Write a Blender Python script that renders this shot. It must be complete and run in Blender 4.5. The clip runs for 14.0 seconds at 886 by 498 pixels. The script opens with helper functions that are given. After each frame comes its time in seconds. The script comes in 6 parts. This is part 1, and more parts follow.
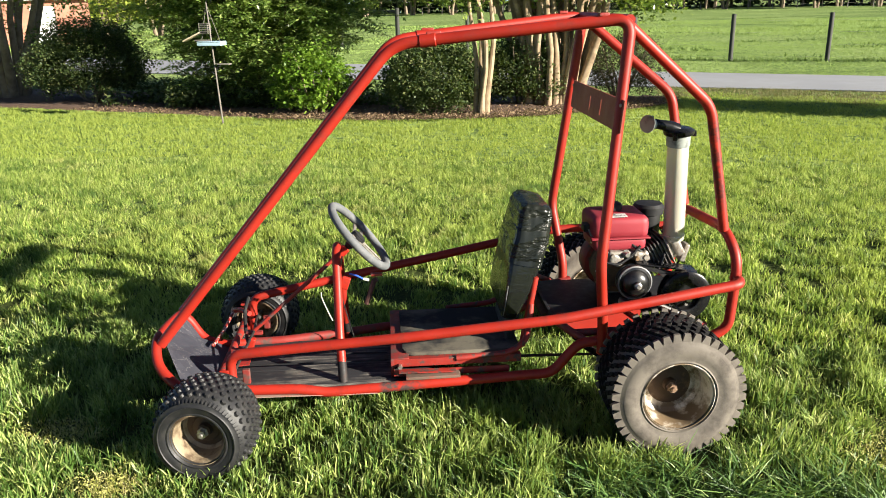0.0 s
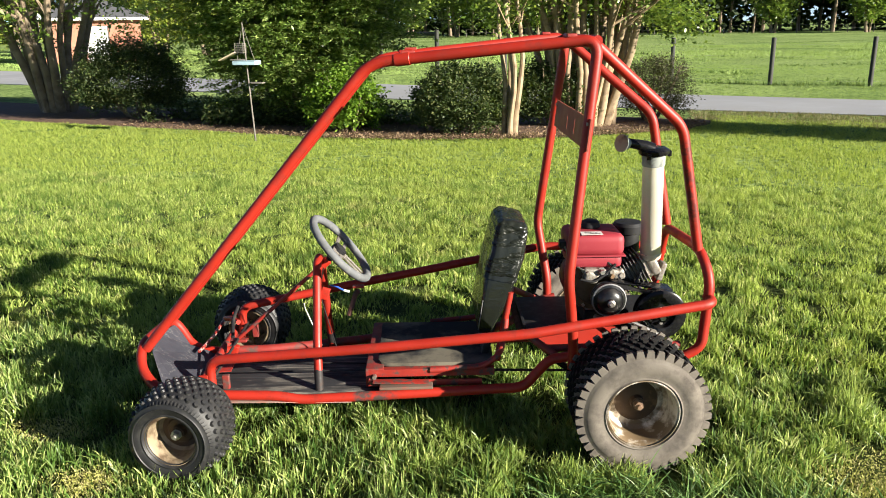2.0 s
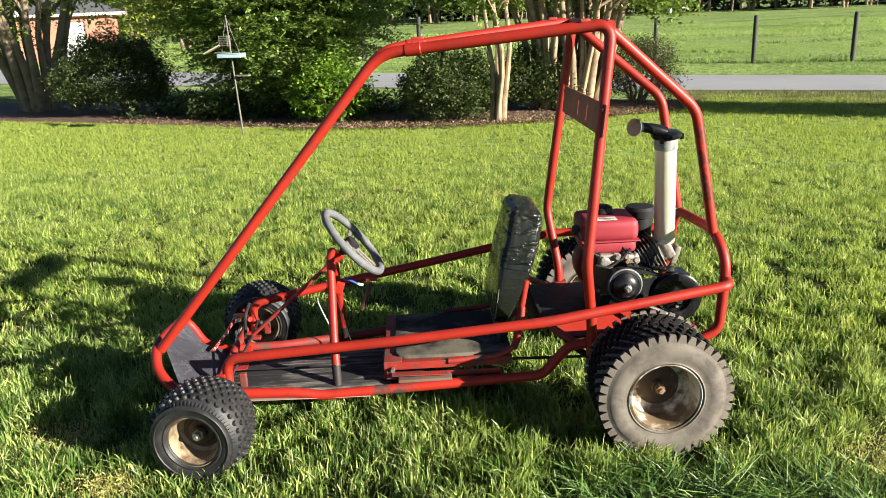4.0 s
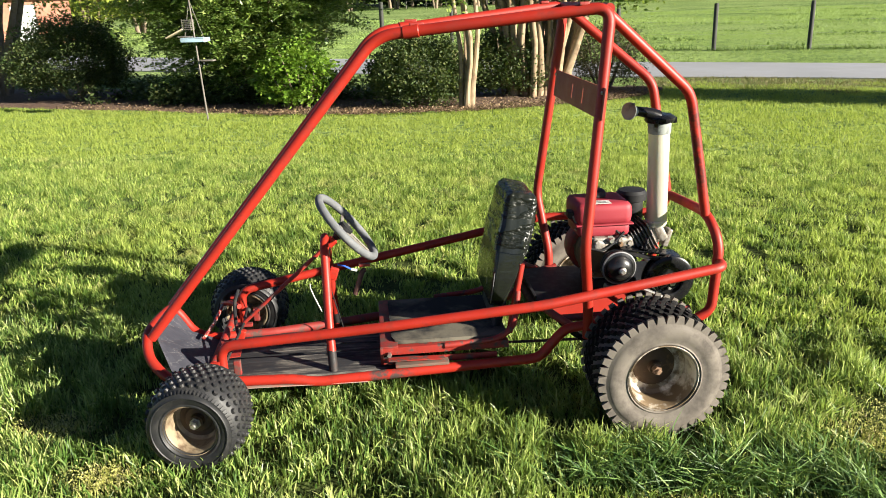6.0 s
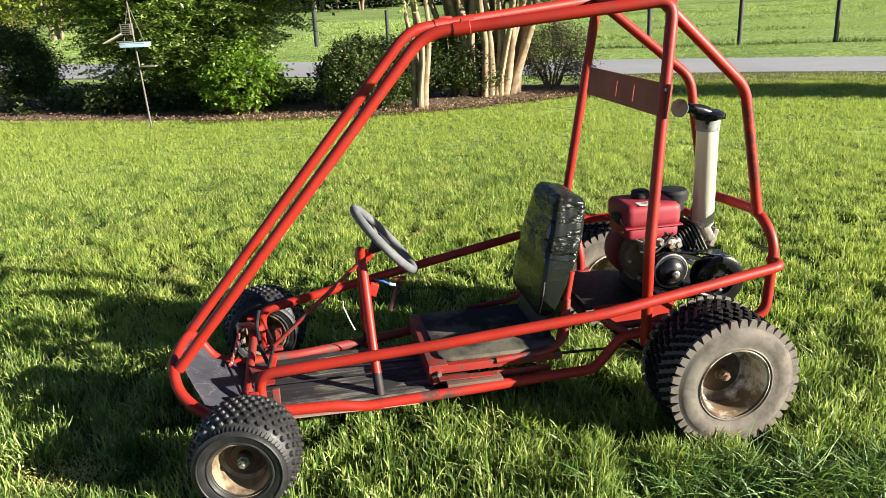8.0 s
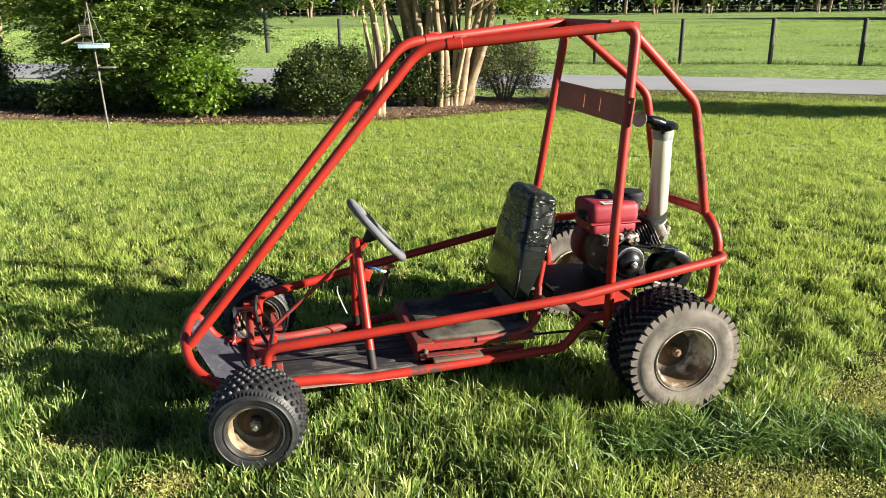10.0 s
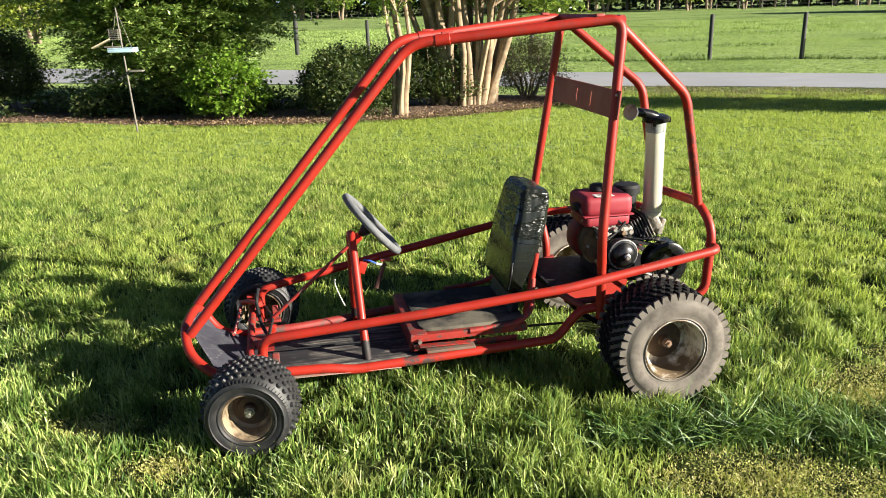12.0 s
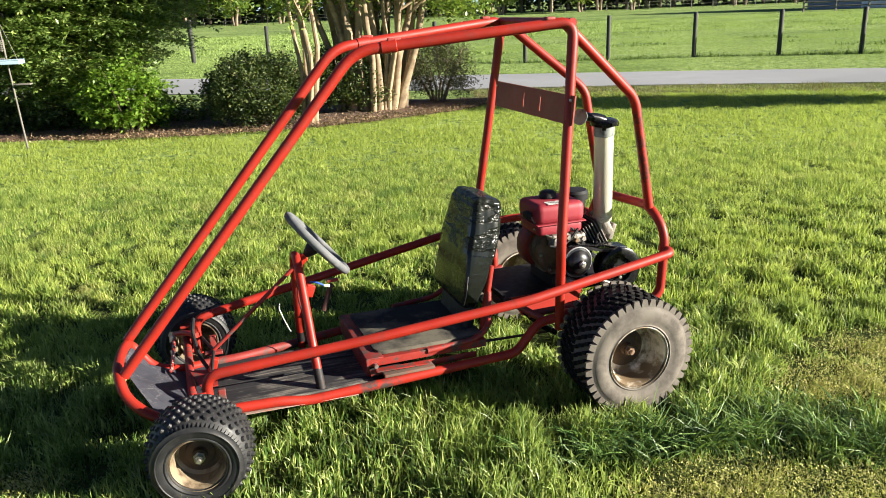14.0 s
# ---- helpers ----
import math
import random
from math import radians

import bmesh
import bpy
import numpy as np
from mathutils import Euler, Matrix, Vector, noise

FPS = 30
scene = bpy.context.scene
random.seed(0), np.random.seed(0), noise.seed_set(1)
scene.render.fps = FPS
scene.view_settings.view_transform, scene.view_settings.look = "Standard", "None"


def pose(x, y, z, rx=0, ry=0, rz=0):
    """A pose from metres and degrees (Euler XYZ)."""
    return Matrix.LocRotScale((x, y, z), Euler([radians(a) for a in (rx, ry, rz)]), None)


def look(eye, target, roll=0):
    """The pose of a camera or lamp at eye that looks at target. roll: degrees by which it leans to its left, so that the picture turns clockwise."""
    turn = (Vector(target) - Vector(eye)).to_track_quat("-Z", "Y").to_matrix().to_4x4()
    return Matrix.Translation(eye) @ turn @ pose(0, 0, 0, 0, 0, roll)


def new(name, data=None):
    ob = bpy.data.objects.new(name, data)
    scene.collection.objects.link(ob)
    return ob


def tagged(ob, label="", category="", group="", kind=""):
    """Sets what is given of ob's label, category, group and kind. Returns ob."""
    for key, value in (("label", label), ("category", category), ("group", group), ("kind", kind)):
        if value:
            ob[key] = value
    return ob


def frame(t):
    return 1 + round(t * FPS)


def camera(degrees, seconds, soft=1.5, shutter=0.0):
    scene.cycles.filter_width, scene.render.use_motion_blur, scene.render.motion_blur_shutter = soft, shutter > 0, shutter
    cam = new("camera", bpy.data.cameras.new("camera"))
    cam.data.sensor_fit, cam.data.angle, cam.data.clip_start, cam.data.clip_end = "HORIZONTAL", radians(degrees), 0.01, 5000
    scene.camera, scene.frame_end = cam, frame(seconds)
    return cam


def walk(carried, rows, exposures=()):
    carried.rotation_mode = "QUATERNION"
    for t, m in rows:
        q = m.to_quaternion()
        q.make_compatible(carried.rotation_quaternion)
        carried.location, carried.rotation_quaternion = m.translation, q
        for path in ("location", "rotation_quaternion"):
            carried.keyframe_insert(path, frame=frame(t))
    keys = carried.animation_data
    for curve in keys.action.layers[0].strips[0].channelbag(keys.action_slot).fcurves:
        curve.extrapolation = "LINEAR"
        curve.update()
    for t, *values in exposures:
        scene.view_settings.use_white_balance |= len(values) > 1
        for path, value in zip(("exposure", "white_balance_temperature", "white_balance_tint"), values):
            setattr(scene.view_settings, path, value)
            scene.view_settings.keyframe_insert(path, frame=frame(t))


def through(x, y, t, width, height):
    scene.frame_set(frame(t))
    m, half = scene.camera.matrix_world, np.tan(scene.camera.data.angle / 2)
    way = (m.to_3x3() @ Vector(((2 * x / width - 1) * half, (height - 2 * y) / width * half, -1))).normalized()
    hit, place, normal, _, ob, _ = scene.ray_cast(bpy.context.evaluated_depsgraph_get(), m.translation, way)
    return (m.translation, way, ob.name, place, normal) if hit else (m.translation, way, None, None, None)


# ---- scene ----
cam = camera(59.5, 14.0, 0.95)
METRES, EYE, TILT, LEAN, TURN = 2.035, 1.5, 0.0, 0.0, 8.5
ROWS = [
    (0.0, 0.0, 0.0, 0.0, -0.39, -17.71, 1.21),
    (0.5, -0.0082, 0.008, 0.0026, -0.5, -17.24, 0.8),
    (1.0, 0.0129, -0.0004, 0.0028, 0.49, -16.74, 0.4),
    (1.5, 0.0809, -0.014, 0.0031, 1.94, -16.37, 0.41),
    (2.0, 0.1257, -0.0307, -0.005, 2.86, -16.15, 0.92),
    (2.5, 0.1201, -0.032, -0.0033, 2.8, -16.17, 1.66),
    (3.0, 0.0986, -0.0252, 0.0, 2.03, -16.4, 2.17),
    (5.3, 0.0631, -0.0263, 0.0005, -0.53, -17.91, 1.80),
    (5.5, 0.0668, -0.025, -0.0035, -1.1, -17.96, 1.77),
    (6.0, 0.0027, -0.0208, -0.0037, -1.52, -18.18, 1.93),
    (6.5, -0.0692, -0.0241, -0.0014, -2.68, -18.38, 2.26),
    (7.0, -0.1007, 0.0062, -0.0003, -4.54, -18.5, 2.56),
    (7.5, -0.1522, 0.0737, -0.0111, -6.67, -18.46, 2.56),
    (7.7, -0.1724, 0.0864, -0.0098, -6.69, -18.39, 2.60),
    (9.8, -0.3393, -0.0631, 0.0088, -10.97, -17.73, 0.50),
    (10.0, -0.3116, -0.0738, 0.0098, -10.64, -17.64, 0.52),
    (10.5, -0.2435, -0.1014, 0.0009, -9.37, -17.52, 0.59),
    (11.0, -0.2268, -0.1205, 0.0002, -8.36, -17.51, 0.86),
    (11.5, -0.2264, -0.1236, 0.0015, -7.97, -17.55, 1.2),
    (12.0, -0.2364, -0.1197, 0.0028, -8.4, -17.59, 1.48),
    (12.5, -0.249, -0.1037, -0.0014, -9.51, -17.68, 1.7),
    (13.0, -0.2613, -0.0783, 0.0047, -11.34, -17.8, 1.96),
    (13.5, -0.2863, -0.0569, 0.0059, -13.56, -17.75, 2.13),
    (14.0, -0.3093, -0.0223, 0.0062, -15.74, -17.55, 2.11),
]
walk(cam, [(t, pose(0, 0, EYE, TILT, LEAN, TURN) @ pose(METRES * x, METRES * y, METRES * z, 90 + pitch, roll, yaw)) for t, x, y, z, yaw, pitch, roll in ROWS],
     exposures=[(0.0, 1.95), (1.5, 1.92), (2.5, 1.89), (3.2, 1.91), (5.5, 1.98), (7.0, 1.98), (10.0, 1.98), (14.0, 2.0)])

# ---- light: low evening sun from the side, clear sky ----
SUN_AZ, SUN_EL = -19.3, 17.2          # degrees from +x towards +y, and above the horizon
sun_dir = Vector((math.cos(radians(SUN_EL)) * math.cos(radians(SUN_AZ)), math.cos(radians(SUN_EL)) * math.sin(radians(SUN_AZ)), math.sin(radians(SUN_EL))))
world = bpy.data.worlds.new("sky")
scene.world = world
world.use_nodes = True
sky = world.node_tree.nodes.new("ShaderNodeTexSky")
sky.sky_type = "NISHITA"
sky.sun_disc = False
sky.air_density = 0.32
sky.dust_density = 0.1
sky.sun_elevation = radians(SUN_EL)
sky.sun_rotation = radians(90 - SUN_AZ)
background = world.node_tree.nodes["Background"]
background.inputs["Strength"].default_value = 0.05
world.node_tree.links.new(sky.outputs["Color"], background.inputs["Color"])
sun_data = bpy.data.lights.new("sun", "SUN")
sun_data.energy = 5.0
sun_data.angle = radians(0.53)
sun_data.color = (1.0, 0.93, 0.80)
sun = new("sun", sun_data)
sun.matrix_world = look(sun_dir * 50, (0, 0, 0))

# ---- materials ----
def material(name):
    m = bpy.data.materials.new(name)
    m.use_nodes = True
    nt = m.node_tree
    return m, nt, nt.nodes["Principled BSDF"]


def node(nt, kind, **values):
    n = nt.nodes.new(kind)
    for key, value in values.items():
        n.inputs[key.replace("_", " ")].default_value = value
    return n


def ramp(nt, source, stops):
    r = nt.nodes.new("ShaderNodeValToRGB")
    while len(r.color_ramp.elements) < len(stops):
        r.color_ramp.elements.new(0.5)
    for e, (at, colour) in zip(r.color_ramp.elements, stops):
        e.position = at
        e.color = (*colour, 1)
    nt.links.new(source, r.inputs["Fac"])
    return r.outputs["Color"]


def blend(nt, factor, a, b):
    n = nt.nodes.new("ShaderNodeMix")
    n.data_type = "RGBA"
    for socket, value in ((n.inputs[0], factor), (n.inputs[6], a), (n.inputs[7], b)):
        if isinstance(value, (int, float)):
            socket.default_value = value
        elif isinstance(value, tuple):
            socket.default_value = (*value, 1)
        else:
            nt.links.new(value, socket)
    return n.outputs[2]


def noise_of(nt, scale, detail=4.0, rough=0.55, space="Object", stretch=None):
    tc = nt.nodes.new("ShaderNodeTexCoord")
    out = tc.outputs[space]
    if stretch:
        mp = nt.nodes.new("ShaderNodeMapping")
        mp.inputs["Scale"].default_value = stretch
        nt.links.new(out, mp.inputs["Vector"])
        out = mp.outputs["Vector"]
    n = node(nt, "ShaderNodeTexNoise", Scale=scale, Detail=detail, Roughness=rough)
    nt.links.new(out, n.inputs["Vector"])
    return n.outputs["Fac"]


def bump(nt, bsdf, height, strength=0.3, distance=0.01):
    b = nt.nodes.new("ShaderNodeBump")
    b.inputs["Strength"].default_value = strength
    b.inputs["Distance"].default_value = distance
    nt.links.new(height, b.inputs["Height"])
    nt.links.new(b.outputs["Normal"], bsdf.inputs["Normal"])


def island(nt):
    return nt.nodes.new("ShaderNodeNewGeometry").outputs["Random Per Island"]


def worn(name, base, wear, rough=0.5, metal=0.0, scale=30.0, amount=(0.55, 0.7), fine=200.0, relief=0.15, coat=0.0, spec=0.5):
    """A surface of one colour that varies a little, with patches of a second colour."""
    m, nt, b = material(name)
    grain = noise_of(nt, fine, 3)
    patch = noise_of(nt, scale, 6, 0.65)
    broad = noise_of(nt, scale * 0.2, 3)
    dark = tuple(c * 0.72 for c in base)
    colour = blend(nt, ramp(nt, broad, [(0.35, (0, 0, 0)), (0.65, (1, 1, 1))]), dark, base)
    colour = blend(nt, ramp(nt, patch, [(amount[0], (0, 0, 0)), (amount[1], (1, 1, 1))]), colour, wear)
    nt.links.new(colour, b.inputs["Base Color"])
    nt.links.new(ramp(nt, patch, [(0.3, (rough * 0.85,) * 3), (0.7, (min(1, rough * 1.25),) * 3)]), b.inputs["Roughness"])
    b.inputs["Metallic"].default_value = metal
    b.inputs["Coat Weight"].default_value = coat
    b.inputs["Specular IOR Level"].default_value = spec
    bump(nt, b, grain, relief, 0.002)
    return m


def leafy(name, stops, through=0.45, rough=0.45, patch_scale=0.0, patch=None, spec=0.3, glow_tint=(0.20, 0.30, 0.02), tufts=0.0):
    """Blades and leaves: each takes its own tone, and light passes through them."""
    m, nt, b = material(name)
    colour = ramp(nt, island(nt), stops)
    if patch:
        colour = blend(nt, ramp(nt, noise_of(nt, patch_scale, 4), [(0.46, (0, 0, 0)), (0.66, (1, 1, 1))]), colour, patch)
    if tufts or spec > 0.25 and patch:   # thin dry spots
        colour = blend(nt, ramp(nt, noise_of(nt, 1.9, 5, 0.65), [(0.56, (0, 0, 0)), (0.70, (0.75, 0.75, 0.75))]), colour, (0.43, 0.39, 0.15))
    if tufts:                            # broad darker clumps
        colour = blend(nt, ramp(nt, noise_of(nt, 3.4, 5, 0.6), [(0.36, (0.72, 0.72, 0.72)), (0.47, (0, 0, 0))]), colour, (0.060, 0.135, 0.026))
    if tufts:                            # each tuft a shade of its own
        colour = blend(nt, ramp(nt, noise_of(nt, tufts, 3, 0.6), [(0.40, (0.65, 0.65, 0.65)), (0.52, (0, 0, 0))]), colour, (0.055, 0.12, 0.02))
    nt.links.new(colour, b.inputs["Base Color"])
    b.inputs["Roughness"].default_value = rough
    b.inputs["Specular IOR Level"].default_value = spec
    t = nt.nodes.new("ShaderNodeBsdfTranslucent")
    glow = blend(nt, 0.5, colour, glow_tint)
    nt.links.new(glow, t.inputs["Color"])
    mix = nt.nodes.new("ShaderNodeMixShader")
    mix.inputs["Fac"].default_value = through
    nt.links.new(b.outputs["BSDF"], mix.inputs[1])
    nt.links.new(t.outputs["BSDF"], mix.inputs[2])
    nt.links.new(mix.outputs["Shader"], nt.nodes["Material Output"].inputs["Surface"])
    return m


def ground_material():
    """Thatch and soil under the lawn, darkened as shade between the blades, bright short grass beyond the lane."""
    m, nt, b = material("lawn_soil")
    fine, mid, broad = noise_of(nt, 40, 5), noise_of(nt, 1.6, 5, 0.6), noise_of(nt, 0.12, 3)
    grass = blend(nt, mid, (0.155, 0.232, 0.066), (0.27, 0.36, 0.115))
    grass = blend(nt, ramp(nt, noise_of(nt, 0.5, 5, 0.7, stretch=(0.35, 1, 1)), [(0.50, (0, 0, 0)), (0.66, (1, 1, 1))]), grass, (0.09, 0.14, 0.038))
    grass = blend(nt, ramp(nt, broad, [(0.4, (0, 0, 0)), (0.62, (1, 1, 1))]), grass, (0.31, 0.39, 0.14))
    grass = blend(nt, ramp(nt, noise_of(nt, 7, 4, 0.7), [(0.40, (0, 0, 0)), (0.58, (1, 1, 1))]), (0.085, 0.135, 0.036), grass)
    shaded_thatch = blend(nt, ramp(nt, fine, [(0.35, (0, 0, 0)), (0.7, (1, 1, 1))]), (0.024, 0.033, 0.010), (0.072, 0.092, 0.026))
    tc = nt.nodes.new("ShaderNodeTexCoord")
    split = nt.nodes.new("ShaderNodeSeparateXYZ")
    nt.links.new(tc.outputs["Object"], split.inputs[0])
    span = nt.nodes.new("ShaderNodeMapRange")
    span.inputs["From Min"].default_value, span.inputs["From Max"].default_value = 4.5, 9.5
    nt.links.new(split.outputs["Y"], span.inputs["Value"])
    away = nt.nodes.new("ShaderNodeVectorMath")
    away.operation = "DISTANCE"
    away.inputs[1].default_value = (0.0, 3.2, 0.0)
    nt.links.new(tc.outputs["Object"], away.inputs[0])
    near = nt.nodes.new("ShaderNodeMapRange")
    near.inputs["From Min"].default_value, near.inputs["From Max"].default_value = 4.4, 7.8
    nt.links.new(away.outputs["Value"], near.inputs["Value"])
    colour = blend(nt, near.outputs["Result"], blend(nt, span.outputs["Result"], shaded_thatch, grass), grass)
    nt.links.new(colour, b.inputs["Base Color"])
    b.inputs["Roughness"].default_value = 0.95
    b.inputs["Specular IOR Level"].default_value = 0.05
    bump(nt, b, fine, 0.6, 0.03)
    return m


RED = worn("red_paint", (0.285, 0.0165, 0.008), (0.18, 0.016, 0.009), 0.46, 0, 17, (0.52, 0.70), 160, 0.10, 0.0, 0.32)
RED_CHIPPED = worn("chipped_red_paint", (0.25, 0.016, 0.009), (0.070, 0.034, 0.028), 0.55, 0, 30, (0.53, 0.60), 160, 0.25)
RED_DULL = worn("dull_red_panel", (0.27, 0.040, 0.020), (0.21, 0.038, 0.022), 0.55, 0, 12, (0.5, 0.7), 120, 0.10)
TANK_RED = worn("faded_red_tank", (0.285, 0.024, 0.036), (0.25, 0.036, 0.044), 0.58, 0, 8, (0.5, 0.75), 120, 0.05, 0.0, 0.35)
RUBBER = worn("black_rubber", (0.014, 0.014, 0.015), (0.032, 0.030, 0.027), 0.52, 0, 25, (0.5, 0.75), 220, 0.2, spec=0.42)
RUBBER_DULL = worn("dull_black_rubber", (0.007, 0.007, 0.007), (0.020, 0.018, 0.016), 0.8, 0, 25, (0.5, 0.75), 220, 0.25, spec=0.2)
DUSTY_RUBBER = worn("dusty_rubber", (0.135, 0.116, 0.094), (0.058, 0.049, 0.041), 0.85, 0, 14, (0.44, 0.70), 150, 0.3)
# the dark brown patches are weathering and the lip's shadow, both as colour
RIM_PAINT = worn("weathered_shaded_cream_rim", (0.25, 0.195, 0.125), (0.08, 0.05, 0.027), 0.55, 0.2, 16, (0.46, 0.62), 150, 0.2)
# pale patches are chalky dirt plus sunlight painted inside the rim
RIM_DIRTY_LIT = worn("dirty_sunlit_bronze_rim", (0.15, 0.105, 0.060), (0.55, 0.50, 0.42), 0.5, 0.2, 10, (0.47, 0.60), 150, 0.25)
RIM_DARK = worn("rusty_shaded_hub", (0.075, 0.045, 0.025), (0.16, 0.10, 0.05), 0.7, 0.2, 20, (0.55, 0.7), 150, 0.25)
STEEL = worn("worn_steel", (0.48, 0.46, 0.42), (0.24, 0.20, 0.15), 0.4, 0.9, 40, (0.55, 0.7), 200, 0.15)
CHROME = worn("muffler_steel", (0.74, 0.70, 0.58), (0.60, 0.52, 0.38), 0.38, 0.4, 9, (0.5, 0.72), 90, 0.03)
FLAP_GREY = worn("grey_flap_metal", (0.21, 0.23, 0.21), (0.05, 0.05, 0.05), 0.75, 0.0, 25, (0.5, 0.7), 150, 0.1)
GREASY_ALLOY = worn("greasy_brown_alloy", (0.16, 0.095, 0.045), (0.055, 0.034, 0.018), 0.6, 0.1, 18, (0.48, 0.65), 160, 0.35)
ALLOY = worn("cast_alloy", (0.29, 0.265, 0.23), (0.14, 0.11, 0.085), 0.55, 0.6, 45, (0.5, 0.65), 200, 0.35)
BLACK_METAL = worn("black_enamel", (0.007, 0.007, 0.008), (0.022, 0.020, 0.018), 0.26, 0, 20, (0.55, 0.72), 140, 0.08, spec=0.25)
GLOSS_BLACK = worn("gloss_black", (0.008, 0.008, 0.009), (0.030, 0.028, 0.026), 0.30, 0, 30, (0.5, 0.7), 140, 0.04, spec=0.45)
MATT_BLACK = worn("matt_black", (0.011, 0.011, 0.012), (0.030, 0.026, 0.022), 0.6, 0, 25, (0.55, 0.72), 140, 0.15, spec=0.3)
DARK_STEEL = worn("bare_dark_steel", (0.020, 0.018, 0.018), (0.050, 0.030, 0.024), 0.6, 0.2, 25, (0.5, 0.7), 150, 0.3, spec=0.3)
SEAT_MAT = worn("dusty_seat_mat", (0.020, 0.020, 0.021), (0.115, 0.103, 0.078), 0.9, 0, 3.2, (0.47, 0.60), 160, 0.5, spec=0.2)
RUSTY_DARK = worn("dark_rusty_steel", (0.055, 0.022, 0.015), (0.025, 0.018, 0.015), 0.7, 0.1, 20, (0.45, 0.65), 140, 0.3)


def board():
    """Black-painted planks, scuffed to grey along the grain."""
    m, nt, b = material("worn_black_board")
    grain = noise_of(nt, 9, 6, 0.7, stretch=(0.5, 6, 6))
    scuff = noise_of(nt, 4, 4, 0.6)
    colour = ramp(nt, grain, [(0.36, (0.010, 0.010, 0.011)), (0.50, (0.050, 0.046, 0.044)), (0.60, (0.15, 0.135, 0.115)), (0.72, (0.27, 0.24, 0.20))])
    colour = blend(nt, ramp(nt, scuff, [(0.46, (0, 0, 0)), (0.54, (0.92, 0.92, 0.92))]), colour, (0.018, 0.018, 0.021))
    nt.links.new(colour, b.inputs["Base Color"])
    b.inputs["Roughness"].default_value = 0.8
    b.inputs["Specular IOR Level"].default_value = 0.3
    bump(nt, b, grain, 0.5, 0.004)
    return m


BOARD = board()
WORN_WOOD = worn("worn_grey_wood", (0.125, 0.085, 0.065), (0.20, 0.05, 0.035), 0.85, 0, 14, (0.56, 0.66), 90, 0.5, spec=0.2)
WORN_ALLOY = worn("bare_pan_edge", (0.48, 0.36, 0.30), (0.40, 0.20, 0.15), 0.55, 0.3, 30, (0.5, 0.65), 150, 0.2)
RED_FLAKED = worn("flaking_red_paint", (0.22, 0.018, 0.012), (0.42, 0.38, 0.34), 0.5, 0, 55, (0.52, 0.58), 140, 0.3)
# worn red, dark enough to stand for shade on the seat front too
RED_WORN_SHADED = worn("worn_and_shaded_red", (0.20, 0.016, 0.011), (0.07, 0.035, 0.028), 0.6, 0, 20, (0.48, 0.62), 140, 0.25)
RUST = worn("rusty_lever", (0.085, 0.036, 0.028), (0.05, 0.028, 0.022), 0.7, 0.2, 30, (0.45, 0.65), 160, 0.3)


def scored_rubber():
    """Black rubber sheet with pale crossing scratches."""
    m, nt, b = material("scored_black_rubber")
    scratch = noise_of(nt, 11, 5, 0.6, stretch=(1.0, 2.6, 1.0))
    lines = ramp(nt, scratch, [(0.488, (0, 0, 0)), (0.5, (0.6, 0.6, 0.6)), (0.512, (0, 0, 0))])
    worn_at = ramp(nt, noise_of(nt, 9, 4), [(0.42, (0, 0, 0)), (0.62, (1, 1, 1))])
    base = blend(nt, noise_of(nt, 30, 4), (0.020, 0.021, 0.030), (0.046, 0.046, 0.056))
    scratched = blend(nt, lines, base, (0.22, 0.21, 0.20))
    nt.links.new(blend(nt, worn_at, base, scratched), b.inputs["Base Color"])
    b.inputs["Roughness"].default_value = 0.65
    b.inputs["Specular IOR Level"].default_value = 0.35
    bump(nt, b, noise_of(nt, 60, 4), 0.3, 0.004)
    return m


SCORED = scored_rubber()


def stained_red(name, axis, low, high, stain, cover=0.55):
    """Red paint with one stain or bare stretch between two heights or lengths of the part."""
    m, nt, b = material(name)
    tc = nt.nodes.new("ShaderNodeTexCoord")
    split = nt.nodes.new("ShaderNodeSeparateXYZ")
    nt.links.new(tc.outputs["Object"], split.inputs[0])
    band = nt.nodes.new("ShaderNodeMapRange")
    band.inputs["From Min"].default_value, band.inputs["From Max"].default_value = low, high
    nt.links.new(split.outputs[axis], band.inputs["Value"])
    inside = ramp(nt, band.outputs["Result"], [(0.0, (0, 0, 0)), (0.12, (1, 1, 1)), (0.85, (1, 1, 1)), (1.0, (0, 0, 0))])
    spots = ramp(nt, noise_of(nt, 26, 5, 0.65), [(1 - cover - 0.08, (0, 0, 0)), (1 - cover + 0.08, (1, 1, 1))])
    both = nt.nodes.new("ShaderNodeMath")
    both.operation = "MULTIPLY"
    nt.links.new(inside, both.inputs[0])
    nt.links.new(spots, both.inputs[1])
    paint = blend(nt, ramp(nt, noise_of(nt, 17, 6, 0.65), [(0.52, (0, 0, 0)), (0.70, (1, 1, 1))]), (0.285, 0.0165, 0.008), (0.18, 0.016, 0.009))
    nt.links.new(blend(nt, both.outputs["Value"], paint, stain), b.inputs["Base Color"])
    b.inputs["Roughness"].default_value = 0.48
    b.inputs["Specular IOR Level"].default_value = 0.32
    bump(nt, b, noise_of(nt, 160, 3), 0.1, 0.002)
    return m


